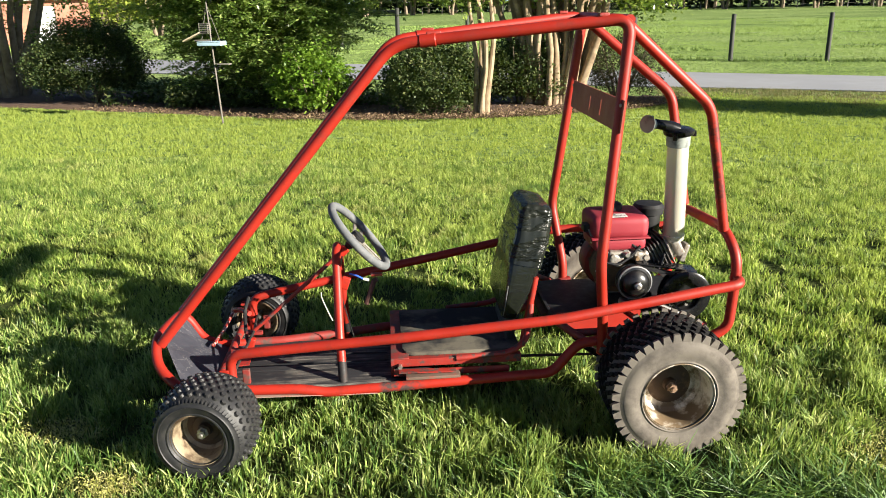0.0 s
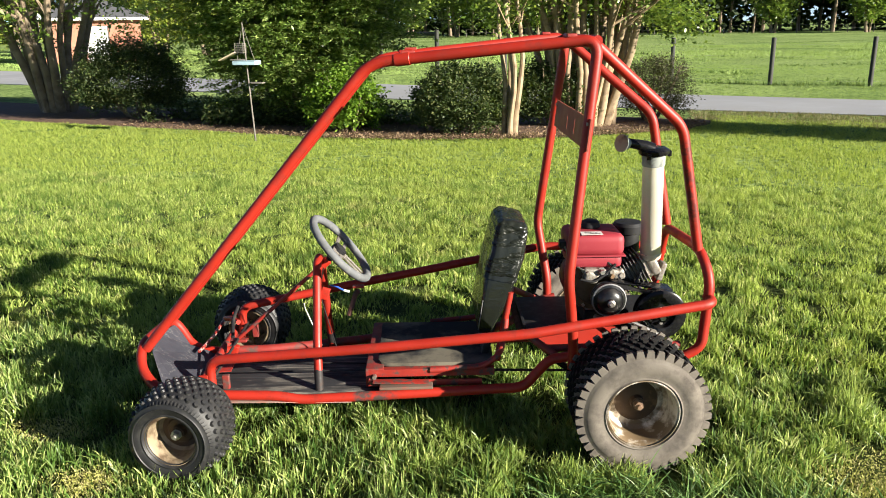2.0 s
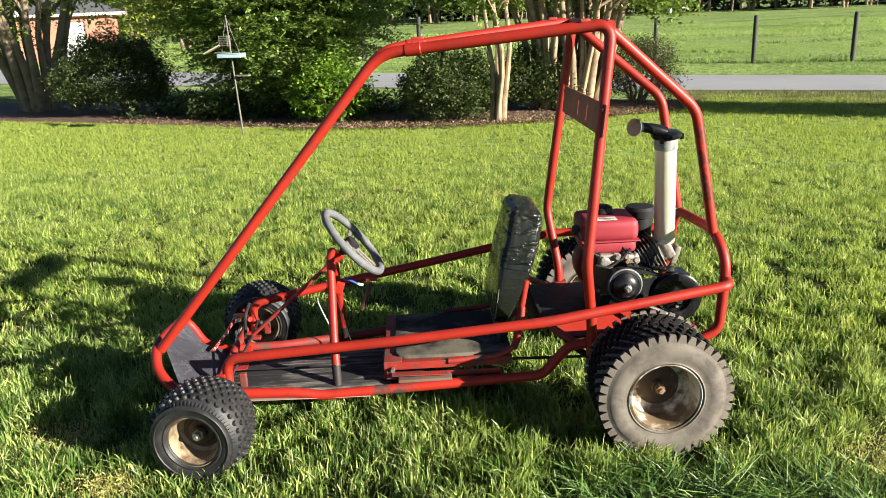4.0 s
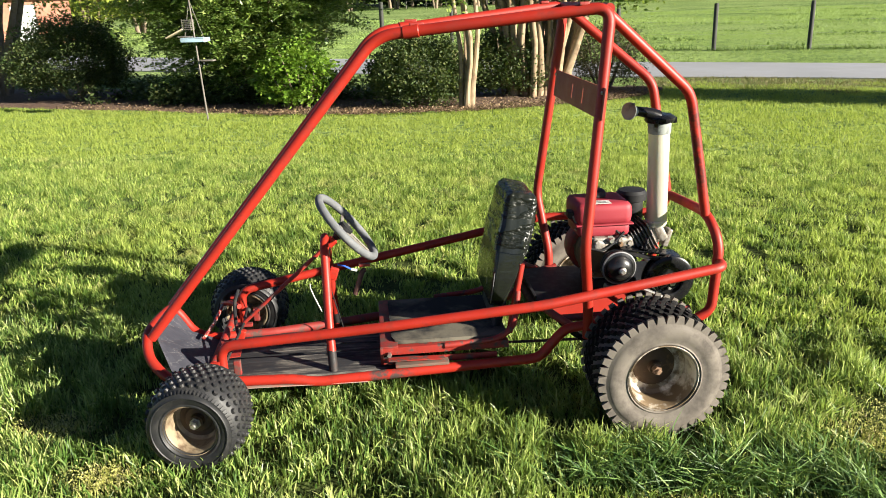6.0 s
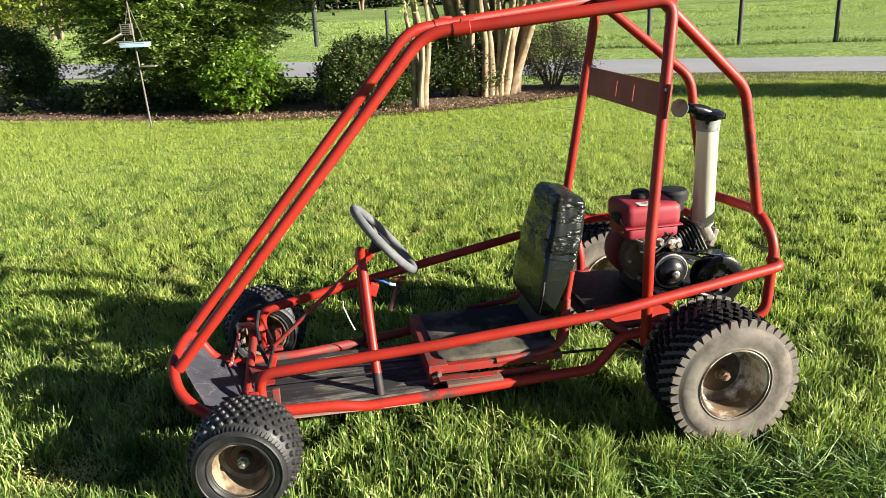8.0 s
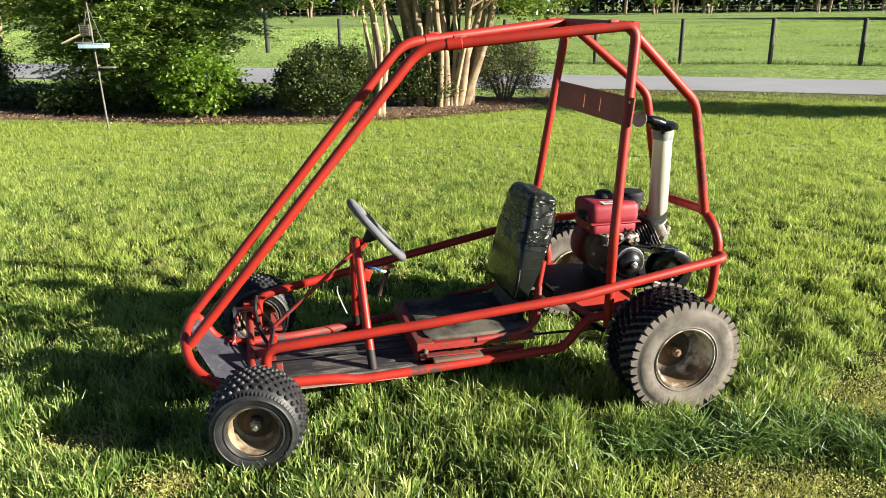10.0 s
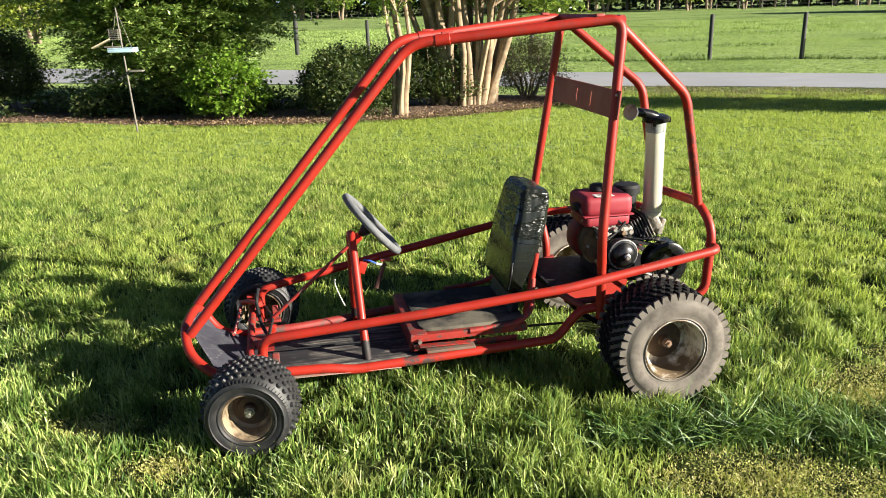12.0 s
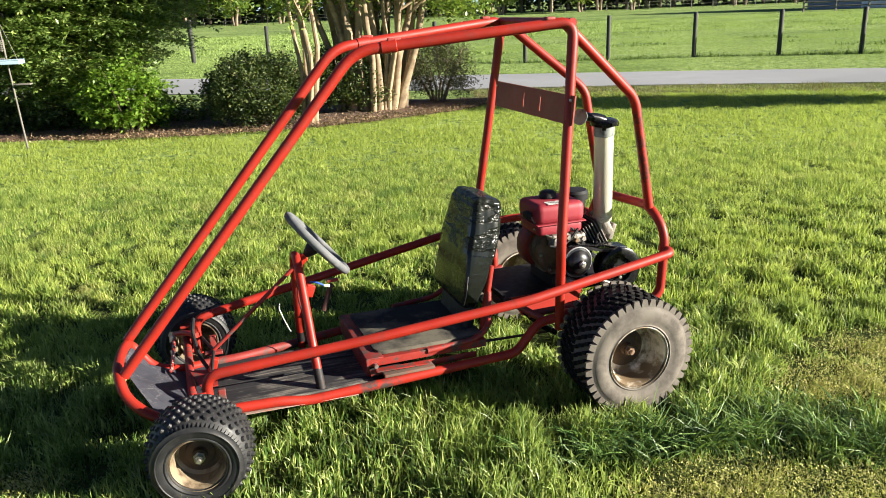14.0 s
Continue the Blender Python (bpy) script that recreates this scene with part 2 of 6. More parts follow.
RED_SOOTY = stained_red("sooty_red_paint", "Z", 0.72, 1.12, (0.085, 0.011, 0.008), 0.52)
RED_RAIL = stained_red("red_rail_worn_bare", "X", -0.09, 0.10, (0.055, 0.036, 0.032), 0.52)
DULL_GREY = worn("dull_grey_metal", (0.20, 0.20, 0.20), (0.10, 0.10, 0.10), 0.55, 0.4, 30, (0.5, 0.7), 160, 0.1)
FIN_BLACK = worn("black_fin", (0.028, 0.027, 0.026), (0.07, 0.06, 0.05), 0.45, 0.1, 30, (0.55, 0.7), 140, 0.1)
GRIP = worn("grey_foam_grip", (0.105, 0.11, 0.115), (0.15, 0.15, 0.15), 0.75, 0, 30, (0.5, 0.7), 300, 0.2)
STICKER = worn("worn_label", (0.62, 0.60, 0.56), (0.42, 0.36, 0.34), 0.5, 0, 60, (0.55, 0.65), 200, 0.02)
WHITE_PLASTIC = worn("white_wire", (0.66, 0.65, 0.6), (0.45, 0.43, 0.38), 0.5, 0, 40)
BLUE_PLASTIC = worn("blue_wire", (0.03, 0.09, 0.42), (0.02, 0.05, 0.22), 0.4, 0, 40)


def vinyl(name, scale, strength, stretch):
    m, nt, b = material(name)
    crease = noise_of(nt, scale, 4, 0.6, stretch=stretch)
    broad = noise_of(nt, 5, 3)
    nt.links.new(ramp(nt, broad, [(0.3, (0.007, 0.008, 0.007)), (0.75, (0.013, 0.015, 0.011))]), b.inputs["Base Color"])
    nt.links.new(ramp(nt, broad, [(0.3, (0.20, 0.20, 0.20)), (0.7, (0.30, 0.30, 0.30))]), b.inputs["Roughness"])
    b.inputs["Specular IOR Level"].default_value = 0.28
    bump(nt, b, ramp(nt, crease, [(0.44, (0, 0, 0)), (0.60, (1, 1, 1))]), strength, 0.010)
    return m


VINYL = vinyl("smooth_black_vinyl", 7, 0.10, (1, 0.4, 2.0))
TAPE = vinyl("crinkled_black_tape", 13, 0.8, (0.5, 0.35, 1.7))
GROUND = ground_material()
BLADE = leafy("grass_blade", [(0.0, (0.020, 0.055, 0.008)), (0.2, (0.075, 0.145, 0.018)), (0.5, (0.31, 0.42, 0.084)), (0.82, (0.55, 0.62, 0.165)), (0.96, (0.60, 0.60, 0.22)), (1.0, (0.50, 0.45, 0.24))], 0.48, 0.5, 0.7, (0.37, 0.435, 0.095), 0.26, (0.37, 0.47, 0.07), 11.0)
BLADE_NEAR = leafy("lush_grass_blade", [(0.0, (0.020, 0.055, 0.010)), (0.2, (0.070, 0.150, 0.026)), (0.5, (0.29, 0.40, 0.10)), (0.85, (0.57, 0.625, 0.21)), (0.97, (0.45, 0.48, 0.20)), (1.0, (0.54, 0.50, 0.28))], 0.42, 0.42, 0.7, (0.31, 0.395, 0.09), 0.42, (0.34, 0.43, 0.07), 11.0)
BLADE_FAR = leafy("far_grass_blade", [(0.0, (0.10, 0.165, 0.024)), (0.5, (0.285, 0.36, 0.068)), (1.0, (0.42, 0.46, 0.105))], 0.50, 0.55, 0.5, (0.29, 0.35, 0.075), 0.22, (0.33, 0.43, 0.055), 0.0)
BLADE_PASTURE = leafy("pasture_blade", [(0.0, (0.21, 0.31, 0.08)), (1.0, (0.28, 0.37, 0.11))], 0.35, 0.7, 0.3, (0.25, 0.345, 0.10), 0.15, (0.22, 0.30, 0.06))
TALL_BLADE = leafy("tall_dark_grass", [(0.0, (0.03, 0.07, 0.016)), (0.5, (0.075, 0.150, 0.034)), (0.9, (0.17, 0.265, 0.075)), (1.0, (0.30, 0.38, 0.14))], 0.2, 0.46, spec=0.30)
TUFT = leafy("rank_grass_blade", [(0.0, (0.05, 0.095, 0.022)), (0.6, (0.10, 0.165, 0.036)), (1.0, (0.19, 0.25, 0.06))], 0.25, 0.6)
BLADE_DRY = leafy("dry_grass_blade", [(0.0, (0.05, 0.045, 0.02)), (0.6, (0.14, 0.125, 0.052)), (1.0, (0.26, 0.22, 0.11))], 0.25, 0.6)
MOSS_LEAF = leafy("moss_leaf", [(0.0, (0.24, 0.25, 0.06)), (0.6, (0.48, 0.48, 0.13)), (1.0, (0.62, 0.56, 0.26))], 0.3, 0.7)
BLADE_THIN = leafy("thin_dry_blade", [(0.0, (0.16, 0.15, 0.05)), (0.35, (0.44, 0.46, 0.11)), (0.7, (0.62, 0.57, 0.22)), (1.0, (0.68, 0.58, 0.34))], 0.3, 0.6)
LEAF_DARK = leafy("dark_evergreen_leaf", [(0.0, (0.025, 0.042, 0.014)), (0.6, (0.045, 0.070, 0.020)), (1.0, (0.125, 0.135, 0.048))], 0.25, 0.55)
LEAF_SPRAY = leafy("layered_shrub_leaf", [(0.0, (0.07, 0.135, 0.030)), (0.6, (0.25, 0.37, 0.085)), (1.0, (0.52, 0.60, 0.20))], 0.5, 0.4, spec=0.4)
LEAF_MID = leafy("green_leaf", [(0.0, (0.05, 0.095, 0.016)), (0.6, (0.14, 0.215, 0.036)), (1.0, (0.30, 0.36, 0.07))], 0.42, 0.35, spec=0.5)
LEAF_SPRING = leafy("yellow_green_leaf", [(0.0, (0.12, 0.16, 0.02)), (0.6, (0.24, 0.29, 0.04)), (1.0, (0.34, 0.37, 0.07))], 0.45, 0.5)
LEAF_BRIGHT = leafy("bright_spring_leaf", [(0.0, (0.065, 0.135, 0.015)), (0.6, (0.145, 0.26, 0.028)), (1.0, (0.26, 0.39, 0.055))], 0.5, 0.4)
LEAF_BRONZE = leafy("bronze_twig_leaf", [(0.0, (0.025, 0.022, 0.014)), (0.6, (0.05, 0.042, 0.026)), (1.0, (0.08, 0.085, 0.035))], 0.2, 0.5)
LEAF_FAR = leafy("far_wood_leaf", [(0.0, (0.012, 0.022, 0.010)), (0.7, (0.028, 0.046, 0.016)), (1.0, (0.06, 0.085, 0.03))], 0.25, 0.6)
BARK = worn("smooth_tan_bark", (0.32, 0.235, 0.140), (0.15, 0.10, 0.058), 0.75, 0, 5, (0.45, 0.65), 60, 0.3)
BARK_GREY = worn("grey_brown_bark", (0.22, 0.165, 0.11), (0.12, 0.09, 0.06), 0.85, 0, 5, (0.45, 0.65), 50, 0.5)
MULCH = worn("brown_mulch", (0.085, 0.045, 0.026), (0.15, 0.09, 0.055), 0.95, 0, 22, (0.5, 0.62), 60, 0.9)
ASPHALT = worn("pale_asphalt", (0.275, 0.282, 0.298), (0.235, 0.238, 0.245), 0.9, 0, 1.2, (0.4, 0.7), 90, 0.3)
POST = worn("black_fence_post", (0.024, 0.026, 0.020), (0.050, 0.052, 0.040), 0.75, 0, 20, (0.5, 0.7), 60, 0.3)
WIRE = worn("galvanised_wire", (0.33, 0.33, 0.32), (0.2, 0.19, 0.17), 0.5, 0.6, 20)
POLE_WOOD = worn("weathered_pole", (0.15, 0.135, 0.115), (0.10, 0.085, 0.07), 0.8, 0, 12)
FEEDER_BLUE = worn("pale_blue_tray", (0.36, 0.50, 0.58), (0.28, 0.38, 0.42), 0.5, 0, 15)
FEEDER_WOOD = worn("pale_feeder_wood", (0.48, 0.40, 0.27), (0.30, 0.24, 0.16), 0.7, 0, 15)
BRICK = worn("red_brick", (0.38, 0.16, 0.10), (0.29, 0.12, 0.08), 0.85, 0, 3, (0.45, 0.65), 30, 0.4)
SHINGLE = worn("grey_shingle", (0.085, 0.088, 0.095), (0.06, 0.06, 0.065), 0.9, 0, 3, (0.4, 0.65), 12, 0.4)
WHITE_TRIM = worn("white_trim", (0.78, 0.77, 0.74), (0.62, 0.6, 0.56), 0.5, 0, 3)
BARN = worn("blue_grey_barn_metal", (0.20, 0.23, 0.28), (0.16, 0.18, 0.22), 0.5, 0.2, 2)

# ---- building helpers ----
def finish(bm, name, mat, smooth=True, angle=40):
    bmesh.ops.recalc_face_normals(bm, faces=bm.faces)
    mesh = bpy.data.meshes.new(name)
    bm.to_mesh(mesh)
    bm.free()
    mesh.materials.append(mat)
    if smooth:
        mesh.shade_smooth()
        mesh.set_sharp_from_angle(angle=radians(angle))
    return mesh


def part(name, bm, mat, parent=None, label="", smooth=True, angle=40):
    """One mesh object, under a thing or under a part."""
    ob = new(name, finish(bm, name, mat, smooth, angle))
    if parent is not None:
        ob.parent = parent
    return tagged(ob, label) if label else ob


def thing(name, label, category, m=None, group="", kind=""):
    ob = new(name)
    ob.empty_display_size = 0.1
    if m is not None:
        ob.matrix_world = m
    return tagged(ob, label, category, group, kind)


def rounded(points, radius, steps=6):
    """The polyline with its corners turned into arcs."""
    pts = [Vector(p) for p in points]
    out = [pts[0]]
    for a, b, c in zip(pts, pts[1:], pts[2:]):
        r = min(radius, (b - a).length * 0.48, (c - b).length * 0.48)
        p, q = b + (a - b).normalized() * r, b + (c - b).normalized() * r
        for i in range(steps + 1):
            f = i / steps
            out.append((1 - f) ** 2 * p + 2 * f * (1 - f) * b + f * f * q)
    out.append(pts[-1])
    return out


def sweep(bm, path, radius, segments=14, taper=None, cap=True):
    """A round tube along a path."""
    path = [Vector(p) for p in path]
    n = len(path)
    tangent = [(path[min(i + 1, n - 1)] - path[max(i - 1, 0)]).normalized() for i in range(n)]
    side = tangent[0].orthogonal().normalized()
    rings = []
    for i, (p, t) in enumerate(zip(path, tangent)):
        side = (side - t * side.dot(t)).normalized()
        up = t.cross(side)
        r = radius if taper is None else radius + (taper - radius) * i / (n - 1)
        rings.append([bm.verts.new(p + (side * math.cos(a) + up * math.sin(a)) * r) for a in (2 * math.pi * k / segments for k in range(segments))])
    for a, b in zip(rings, rings[1:]):
        for k in range(segments):
            bm.faces.new((a[k], a[(k + 1) % segments], b[(k + 1) % segments], b[k]))
    if cap:
        bm.faces.new(rings[0][::-1])
        bm.faces.new(rings[-1])
    return bm


def tube(points, radius, bend=0.06, segments=14, steps=6):
    return sweep(bmesh.new(), rounded(points, bend, steps) if len(points) > 2 else points, radius, segments)


def box(bm, centre, size, turn=None, bevel=0.0):
    m = Matrix.Translation(centre) @ (turn.to_4x4() if turn is not None else Matrix()) @ Matrix.Diagonal((*size, 1))
    made = bmesh.ops.create_cube(bm, size=1, matrix=m)["verts"]
    if bevel:
        edges = list({e for v in made for e in v.link_edges})
        bmesh.ops.bevel(bm, geom=edges, offset=bevel, segments=3, profile=0.6, affect="EDGES")
    return bm


def lathe(bm, profile, centre=(0, 0, 0), axis="y", segments=48, closed=False):
    """Turn a profile of (radius, along) about an axis."""
    c = Vector(centre)
    def place(r, h, a):
        if axis == "y":
            return c + Vector((r * math.cos(a), h, r * math.sin(a)))
        if axis == "x":
            return c + Vector((h, r * math.cos(a), r * math.sin(a)))
        return c + Vector((r * math.cos(a), r * math.sin(a), h))
    rings = []
    for r, h in profile:
        if r < 1e-6:
            rings.append([bm.verts.new(place(0, h, 0))])
        else:
            rings.append([bm.verts.new(place(r, h, 2 * math.pi * k / segments)) for k in range(segments)])
    pairs = list(zip(rings, rings[1:])) + ([(rings[-1], rings[0])] if closed else [])
    for a, b in pairs:
        for k in range(segments):
            j = (k + 1) % segments
            if len(a) == 1 and len(b) == 1:
                break
            if len(a) == 1:
                bm.faces.new((a[0], b[j], b[k]))
            elif len(b) == 1:
                bm.faces.new((a[k], a[j], b[0]))
            else:
                bm.faces.new((a[k], a[j], b[j], b[k]))
    return bm


def array_mesh(name, verts, faces, mat):
    """A mesh from arrays of corners and triangles."""
    mesh = bpy.data.meshes.new(name)
    nv, nf = len(verts), len(faces)
    mesh.vertices.add(nv)
    mesh.vertices.foreach_set("co", np.ascontiguousarray(verts, dtype=np.float32).ravel())
    mesh.loops.add(nf * 3)
    mesh.loops.foreach_set("vertex_index", np.ascontiguousarray(faces, dtype=np.int32).ravel())
    mesh.polygons.add(nf)
    mesh.polygons.foreach_set("loop_start", np.arange(0, nf * 3, 3, dtype=np.int32))
    mesh.update(calc_edges=True)
    mesh.validate()
    mesh.materials.append(mat)
    return mesh

# ---- the ground, the road and the fence ----
def ground_z(x, y):
    """The soil: nearly level round the kart, falling a little towards the road, level beyond."""
    f = np.clip((np.asarray(y, dtype=float) - 3.2) / 9.3, 0, 1)
    return -0.074 - 0.254 * f * f * (3 - 2 * f) + 0 * np.asarray(x)


def strip_axis(parts):
    values = []
    for a, b, n in parts:
        values += list(np.linspace(a, b, n, endpoint=False))
    return np.array(values + [parts[-1][1]])


def ground_sheet():
    xs = strip_axis([(-900, -60, 12), (-60, -12, 24), (-12, 12, 96), (12, 60, 24), (60, 900, 12)])
    ys = strip_axis([(-600, -10, 10), (-10, 0, 10), (0, 16, 80), (16, 60, 40), (60, 160, 25), (160, 1200, 10)])
    gx, gy = np.meshgrid(xs, ys)
    gz = ground_z(gx, gy)
    gz = gz + np.array([[0.012 * noise.noise((x * 1.3, y * 1.3, 0.0)) + (0.10 * noise.noise((x * 0.12, y * 0.12, 3.0)) if y > 30 else 0.0) for x in xs] for y in ys])
    nx, ny = len(xs), len(ys)
    verts = np.stack([gx, gy, gz], -1).reshape(-1, 3)
    idx = np.arange(nx * ny).reshape(ny, nx)
    a, b, c, d = idx[:-1, :-1].ravel(), idx[:-1, 1:].ravel(), idx[1:, 1:].ravel(), idx[1:, :-1].ravel()
    faces = np.concatenate([np.stack([a, b, c], -1), np.stack([a, c, d], -1)])
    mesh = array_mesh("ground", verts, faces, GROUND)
    mesh.shade_smooth()
    return tagged(new("ground", mesh), "sunlit green lawn and pasture with dry patches", "ground", kind="structure")


ground_sheet()


def ribbon(name, near, far, z, thick, mat, label, category, cells=2):
    """A paved strip between two edge lines, with a thickness."""
    bm = bmesh.new()
    rows = []
    for (ax, ay), (bx, by) in zip(near, far):
        row = []
        for k in range(cells + 1):
            f = k / cells
            row.append((bm.verts.new((ax + (bx - ax) * f, ay + (by - ay) * f, z + 0.03 * math.sin(math.pi * f))), bm.verts.new((ax + (bx - ax) * f, ay + (by - ay) * f, z - thick))))
        rows.append(row)
    for r, q in zip(rows, rows[1:]):
        for k in range(cells):
            bm.faces.new((r[k][0], q[k][0], q[k + 1][0], r[k + 1][0]))
            bm.faces.new((r[k][1], r[k + 1][1], q[k + 1][1], q[k][1]))
        bm.faces.new((r[0][0], r[0][1], q[0][1], q[0][0]))
        bm.faces.new((r[-1][0], q[-1][0], q[-1][1], r[-1][1]))
    for r in (rows[0], rows[-1]):
        for k in range(cells):
            bm.faces.new((r[k][0], r[k + 1][0], r[k + 1][1], r[k][1]))
    return tagged(part(name, bm, mat), label, category, kind="structure")


ROAD_NEAR = [(70, -14), (40, -0.5), (20, 10.0), (10.05, 14.5), (5.7, 16.2), (2.05, 17.15), (-4.7, 19.3), (-12.2, 21.8), (-19.5, 24.3), (-40, 31), (-90, 46)]
ROAD_FAR = [(72, -11), (42, 2.6), (21.5, 13.2), (11.3, 17.4), (6.7, 19.2), (2.45, 20.65), (-5.75, 24.0), (-14.2, 27.2), (-22.6, 31.0), (-43, 39), (-93, 55)]
ribbon("road", ROAD_NEAR, ROAD_FAR, -0.305, 0.10, ASPHALT, "pale grey asphalt country lane crossing behind the lawn", "road")


def mulch_bed():
    """A low mound of mulch with a wavy edge, under the trees and shrubs."""
    edge = [(-20, 17.2), (-11.8, 14.3), (-7.4, 13.25), (-4.7, 12.5), (-2.9, 12.35), (-1.1, 12.6), (0.4, 13.2), (1.7, 14.0), (2.2, 14.8)]
    back = [(-20.4, 19.4), (-12.6, 17.6), (-7.9, 16.6), (-4.9, 16.1), (-2.7, 15.8), (-0.8, 15.8), (0.8, 15.8), (1.8, 15.5), (2.25, 15.2)]
    bm = bmesh.new()
    rows = []
    for i in range(len(edge) * 12 - 11):
        k, f = divmod(i, 12)
        f /= 12
        k2 = min(k + 1, len(edge) - 1)
        a = Vector((*edge[k], 0)).lerp(Vector((*edge[k2], 0)), f)
        b = Vector((*back[k], 0)).lerp(Vector((*back[k2], 0)), f)
        a.y += 0.14 * noise.noise((a.x * 2.1, 0, 0))
        row = []
        for j in range(17):
            p = a.lerp(b, j / 16)
            lift = 0.05 * math.sin(math.pi * min(1, j / 16)) ** 0.4 if 0 < j < 16 else 0
            z = float(ground_z(p.x, p.y)) + lift + (0.035 * noise.noise((p.x * 5, p.y * 5, 2)) if 0 < j < 16 else -0.03)
            row.append(bm.verts.new((p.x, p.y, z)))
        rows.append(row)
    for r, q in zip(rows, rows[1:]):
        for j in range(16):
            bm.faces.new((r[j], q[j], q[j + 1], r[j + 1]))
    tagged(part("mulch_bed", bm, MULCH), "brown bark mulch bed under the trees and shrubs", "flower bed", kind="structure")


mulch_bed()


def fence_post(parent, x, y, height, radius=0.065):
    bm = bmesh.new()
    z = float(ground_z(x, y))
    lathe(bm, [(0, -0.3), (radius, -0.3), (radius, height - 0.02), (radius * 0.8, height), (0, height)], (x, y, z), "z", 10)
    return part("post", bm, POST, parent)


POSTS = [(-3.3, 29.3), (-0.7, 27.6), (2.35, 25.6), (4.95, 24.0), (7.5, 23.7), (10.0, 23.1), (12.3, 22.3), (14.4, 21.5), (16.7, 20.6), (19.0, 19.7), (21.3, 18.8)]
fence = thing("wire_fence", "wire pasture fence with black wooden posts along the lane", "fence")
for fx, fy in POSTS:
    fence_post(fence, fx, fy, 1.32)
for level in (0.12, 0.45, 0.8, 1.12):
    line = [(fx, fy, float(ground_z(fx, fy)) + level) for fx, fy in POSTS]
    part("wire", tube(line, 0.0022, 0.02, 4, 1), WIRE, fence)
brace = thing("fence_brace", "black wooden corner brace of the pasture fence", "fence")
fence_post(brace, -6.40, 31.8, 1.62, 0.09)
fence_post(brace, -9.2, 33.4, 1.55, 0.09)
part("rail", tube([(-6.40, 31.8, 1.15), (-9.2, 33.4, 1.15)], 0.07, segments=10), POST, brace)

far_fence = thing("far_fence", "distant wooden fence along the edge of the woods", "fence")
for k in range(40):
    fx = -20 + k * 3.0
    bm = bmesh.new()
    lathe(bm, [(0, -0.2), (0.06, -0.2), (0.06, 1.1), (0, 1.15)], (fx, 116 - 0.12 * fx, float(ground_z(fx, 116))), "z", 6)
    part("post", bm, POLE_WOOD, far_fence)
for level in (0.6, 1.05):
    part("rail", tube([(-20, 118.4, -0.33 + level), (97, 104.4, -0.33 + level)], 0.018, segments=6), POLE_WOOD, far_fence)

# ---- the go-kart: x runs to its rear, y to its far side, z up; the origin lies on its middle line ----
KART_TURN = radians(12.2)
kart = thing("go_kart", "red tube-frame off-road go-kart with roll cage parked on the grass", "go-kart",
             Matrix.Translation((-3.02 * math.sin(KART_TURN), 3.02 * math.cos(KART_TURN), 0)) @ Matrix.Rotation(KART_TURN, 4, "Z"))
R_CAGE, R_RAIL = 0.0205, 0.0195
SIDES = (-1, 1)


def bar(name, points, radius=R_RAIL, bend=0.06, mat=None, label="", parent=None):
    return part(name, tube(points, radius, bend), mat or RED, parent or kart, label)


# distances from the middle line differ a little from side to side: the cage leans towards the near side
CAGE = {-1: dict(nose=0.185, bend=0.19, roof=0.352, slope=0.245, hip=0.455, foot=0.37),
        1: dict(nose=0.158, bend=0.155, roof=0.315, slope=0.168, hip=0.405, foot=0.315)}
RAIL = {-1: [(-0.64, -0.30, 0.085), (-0.642, -0.30, 0.245), (0.0, -0.372, 0.312), (0.6, -0.43, 0.383), (1.285, -0.395, 0.475), (1.288, -0.315, 0.475)],
        1: [(-0.655, 0.30, 0.085), (-0.655, 0.30, 0.245), (-0.03, 0.36, 0.345), (0.22, 0.40, 0.378), (0.75, 0.42, 0.475), (1.285, 0.375, 0.485), (1.288, 0.29, 0.48)]}
FLOOR = {-1: [(-0.62, -0.325, 0.108), (-0.38, -0.33, 0.103), (-0.29, -0.33, 0.083), (0.50, -0.33, 0.114), (0.585, -0.335, 0.118), (0.652, -0.34, 0.202), (0.69, -0.345, 0.243), (0.80, -0.36, 0.262)],
         1: [(-0.66, 0.125, 0.104), (-0.50, 0.135, 0.102), (-0.25, 0.195, 0.098), (-0.04, 0.25, 0.098), (0.50, 0.285, 0.112), (0.60, 0.29, 0.150), (0.70, 0.295, 0.245), (0.80, 0.305, 0.262)]}
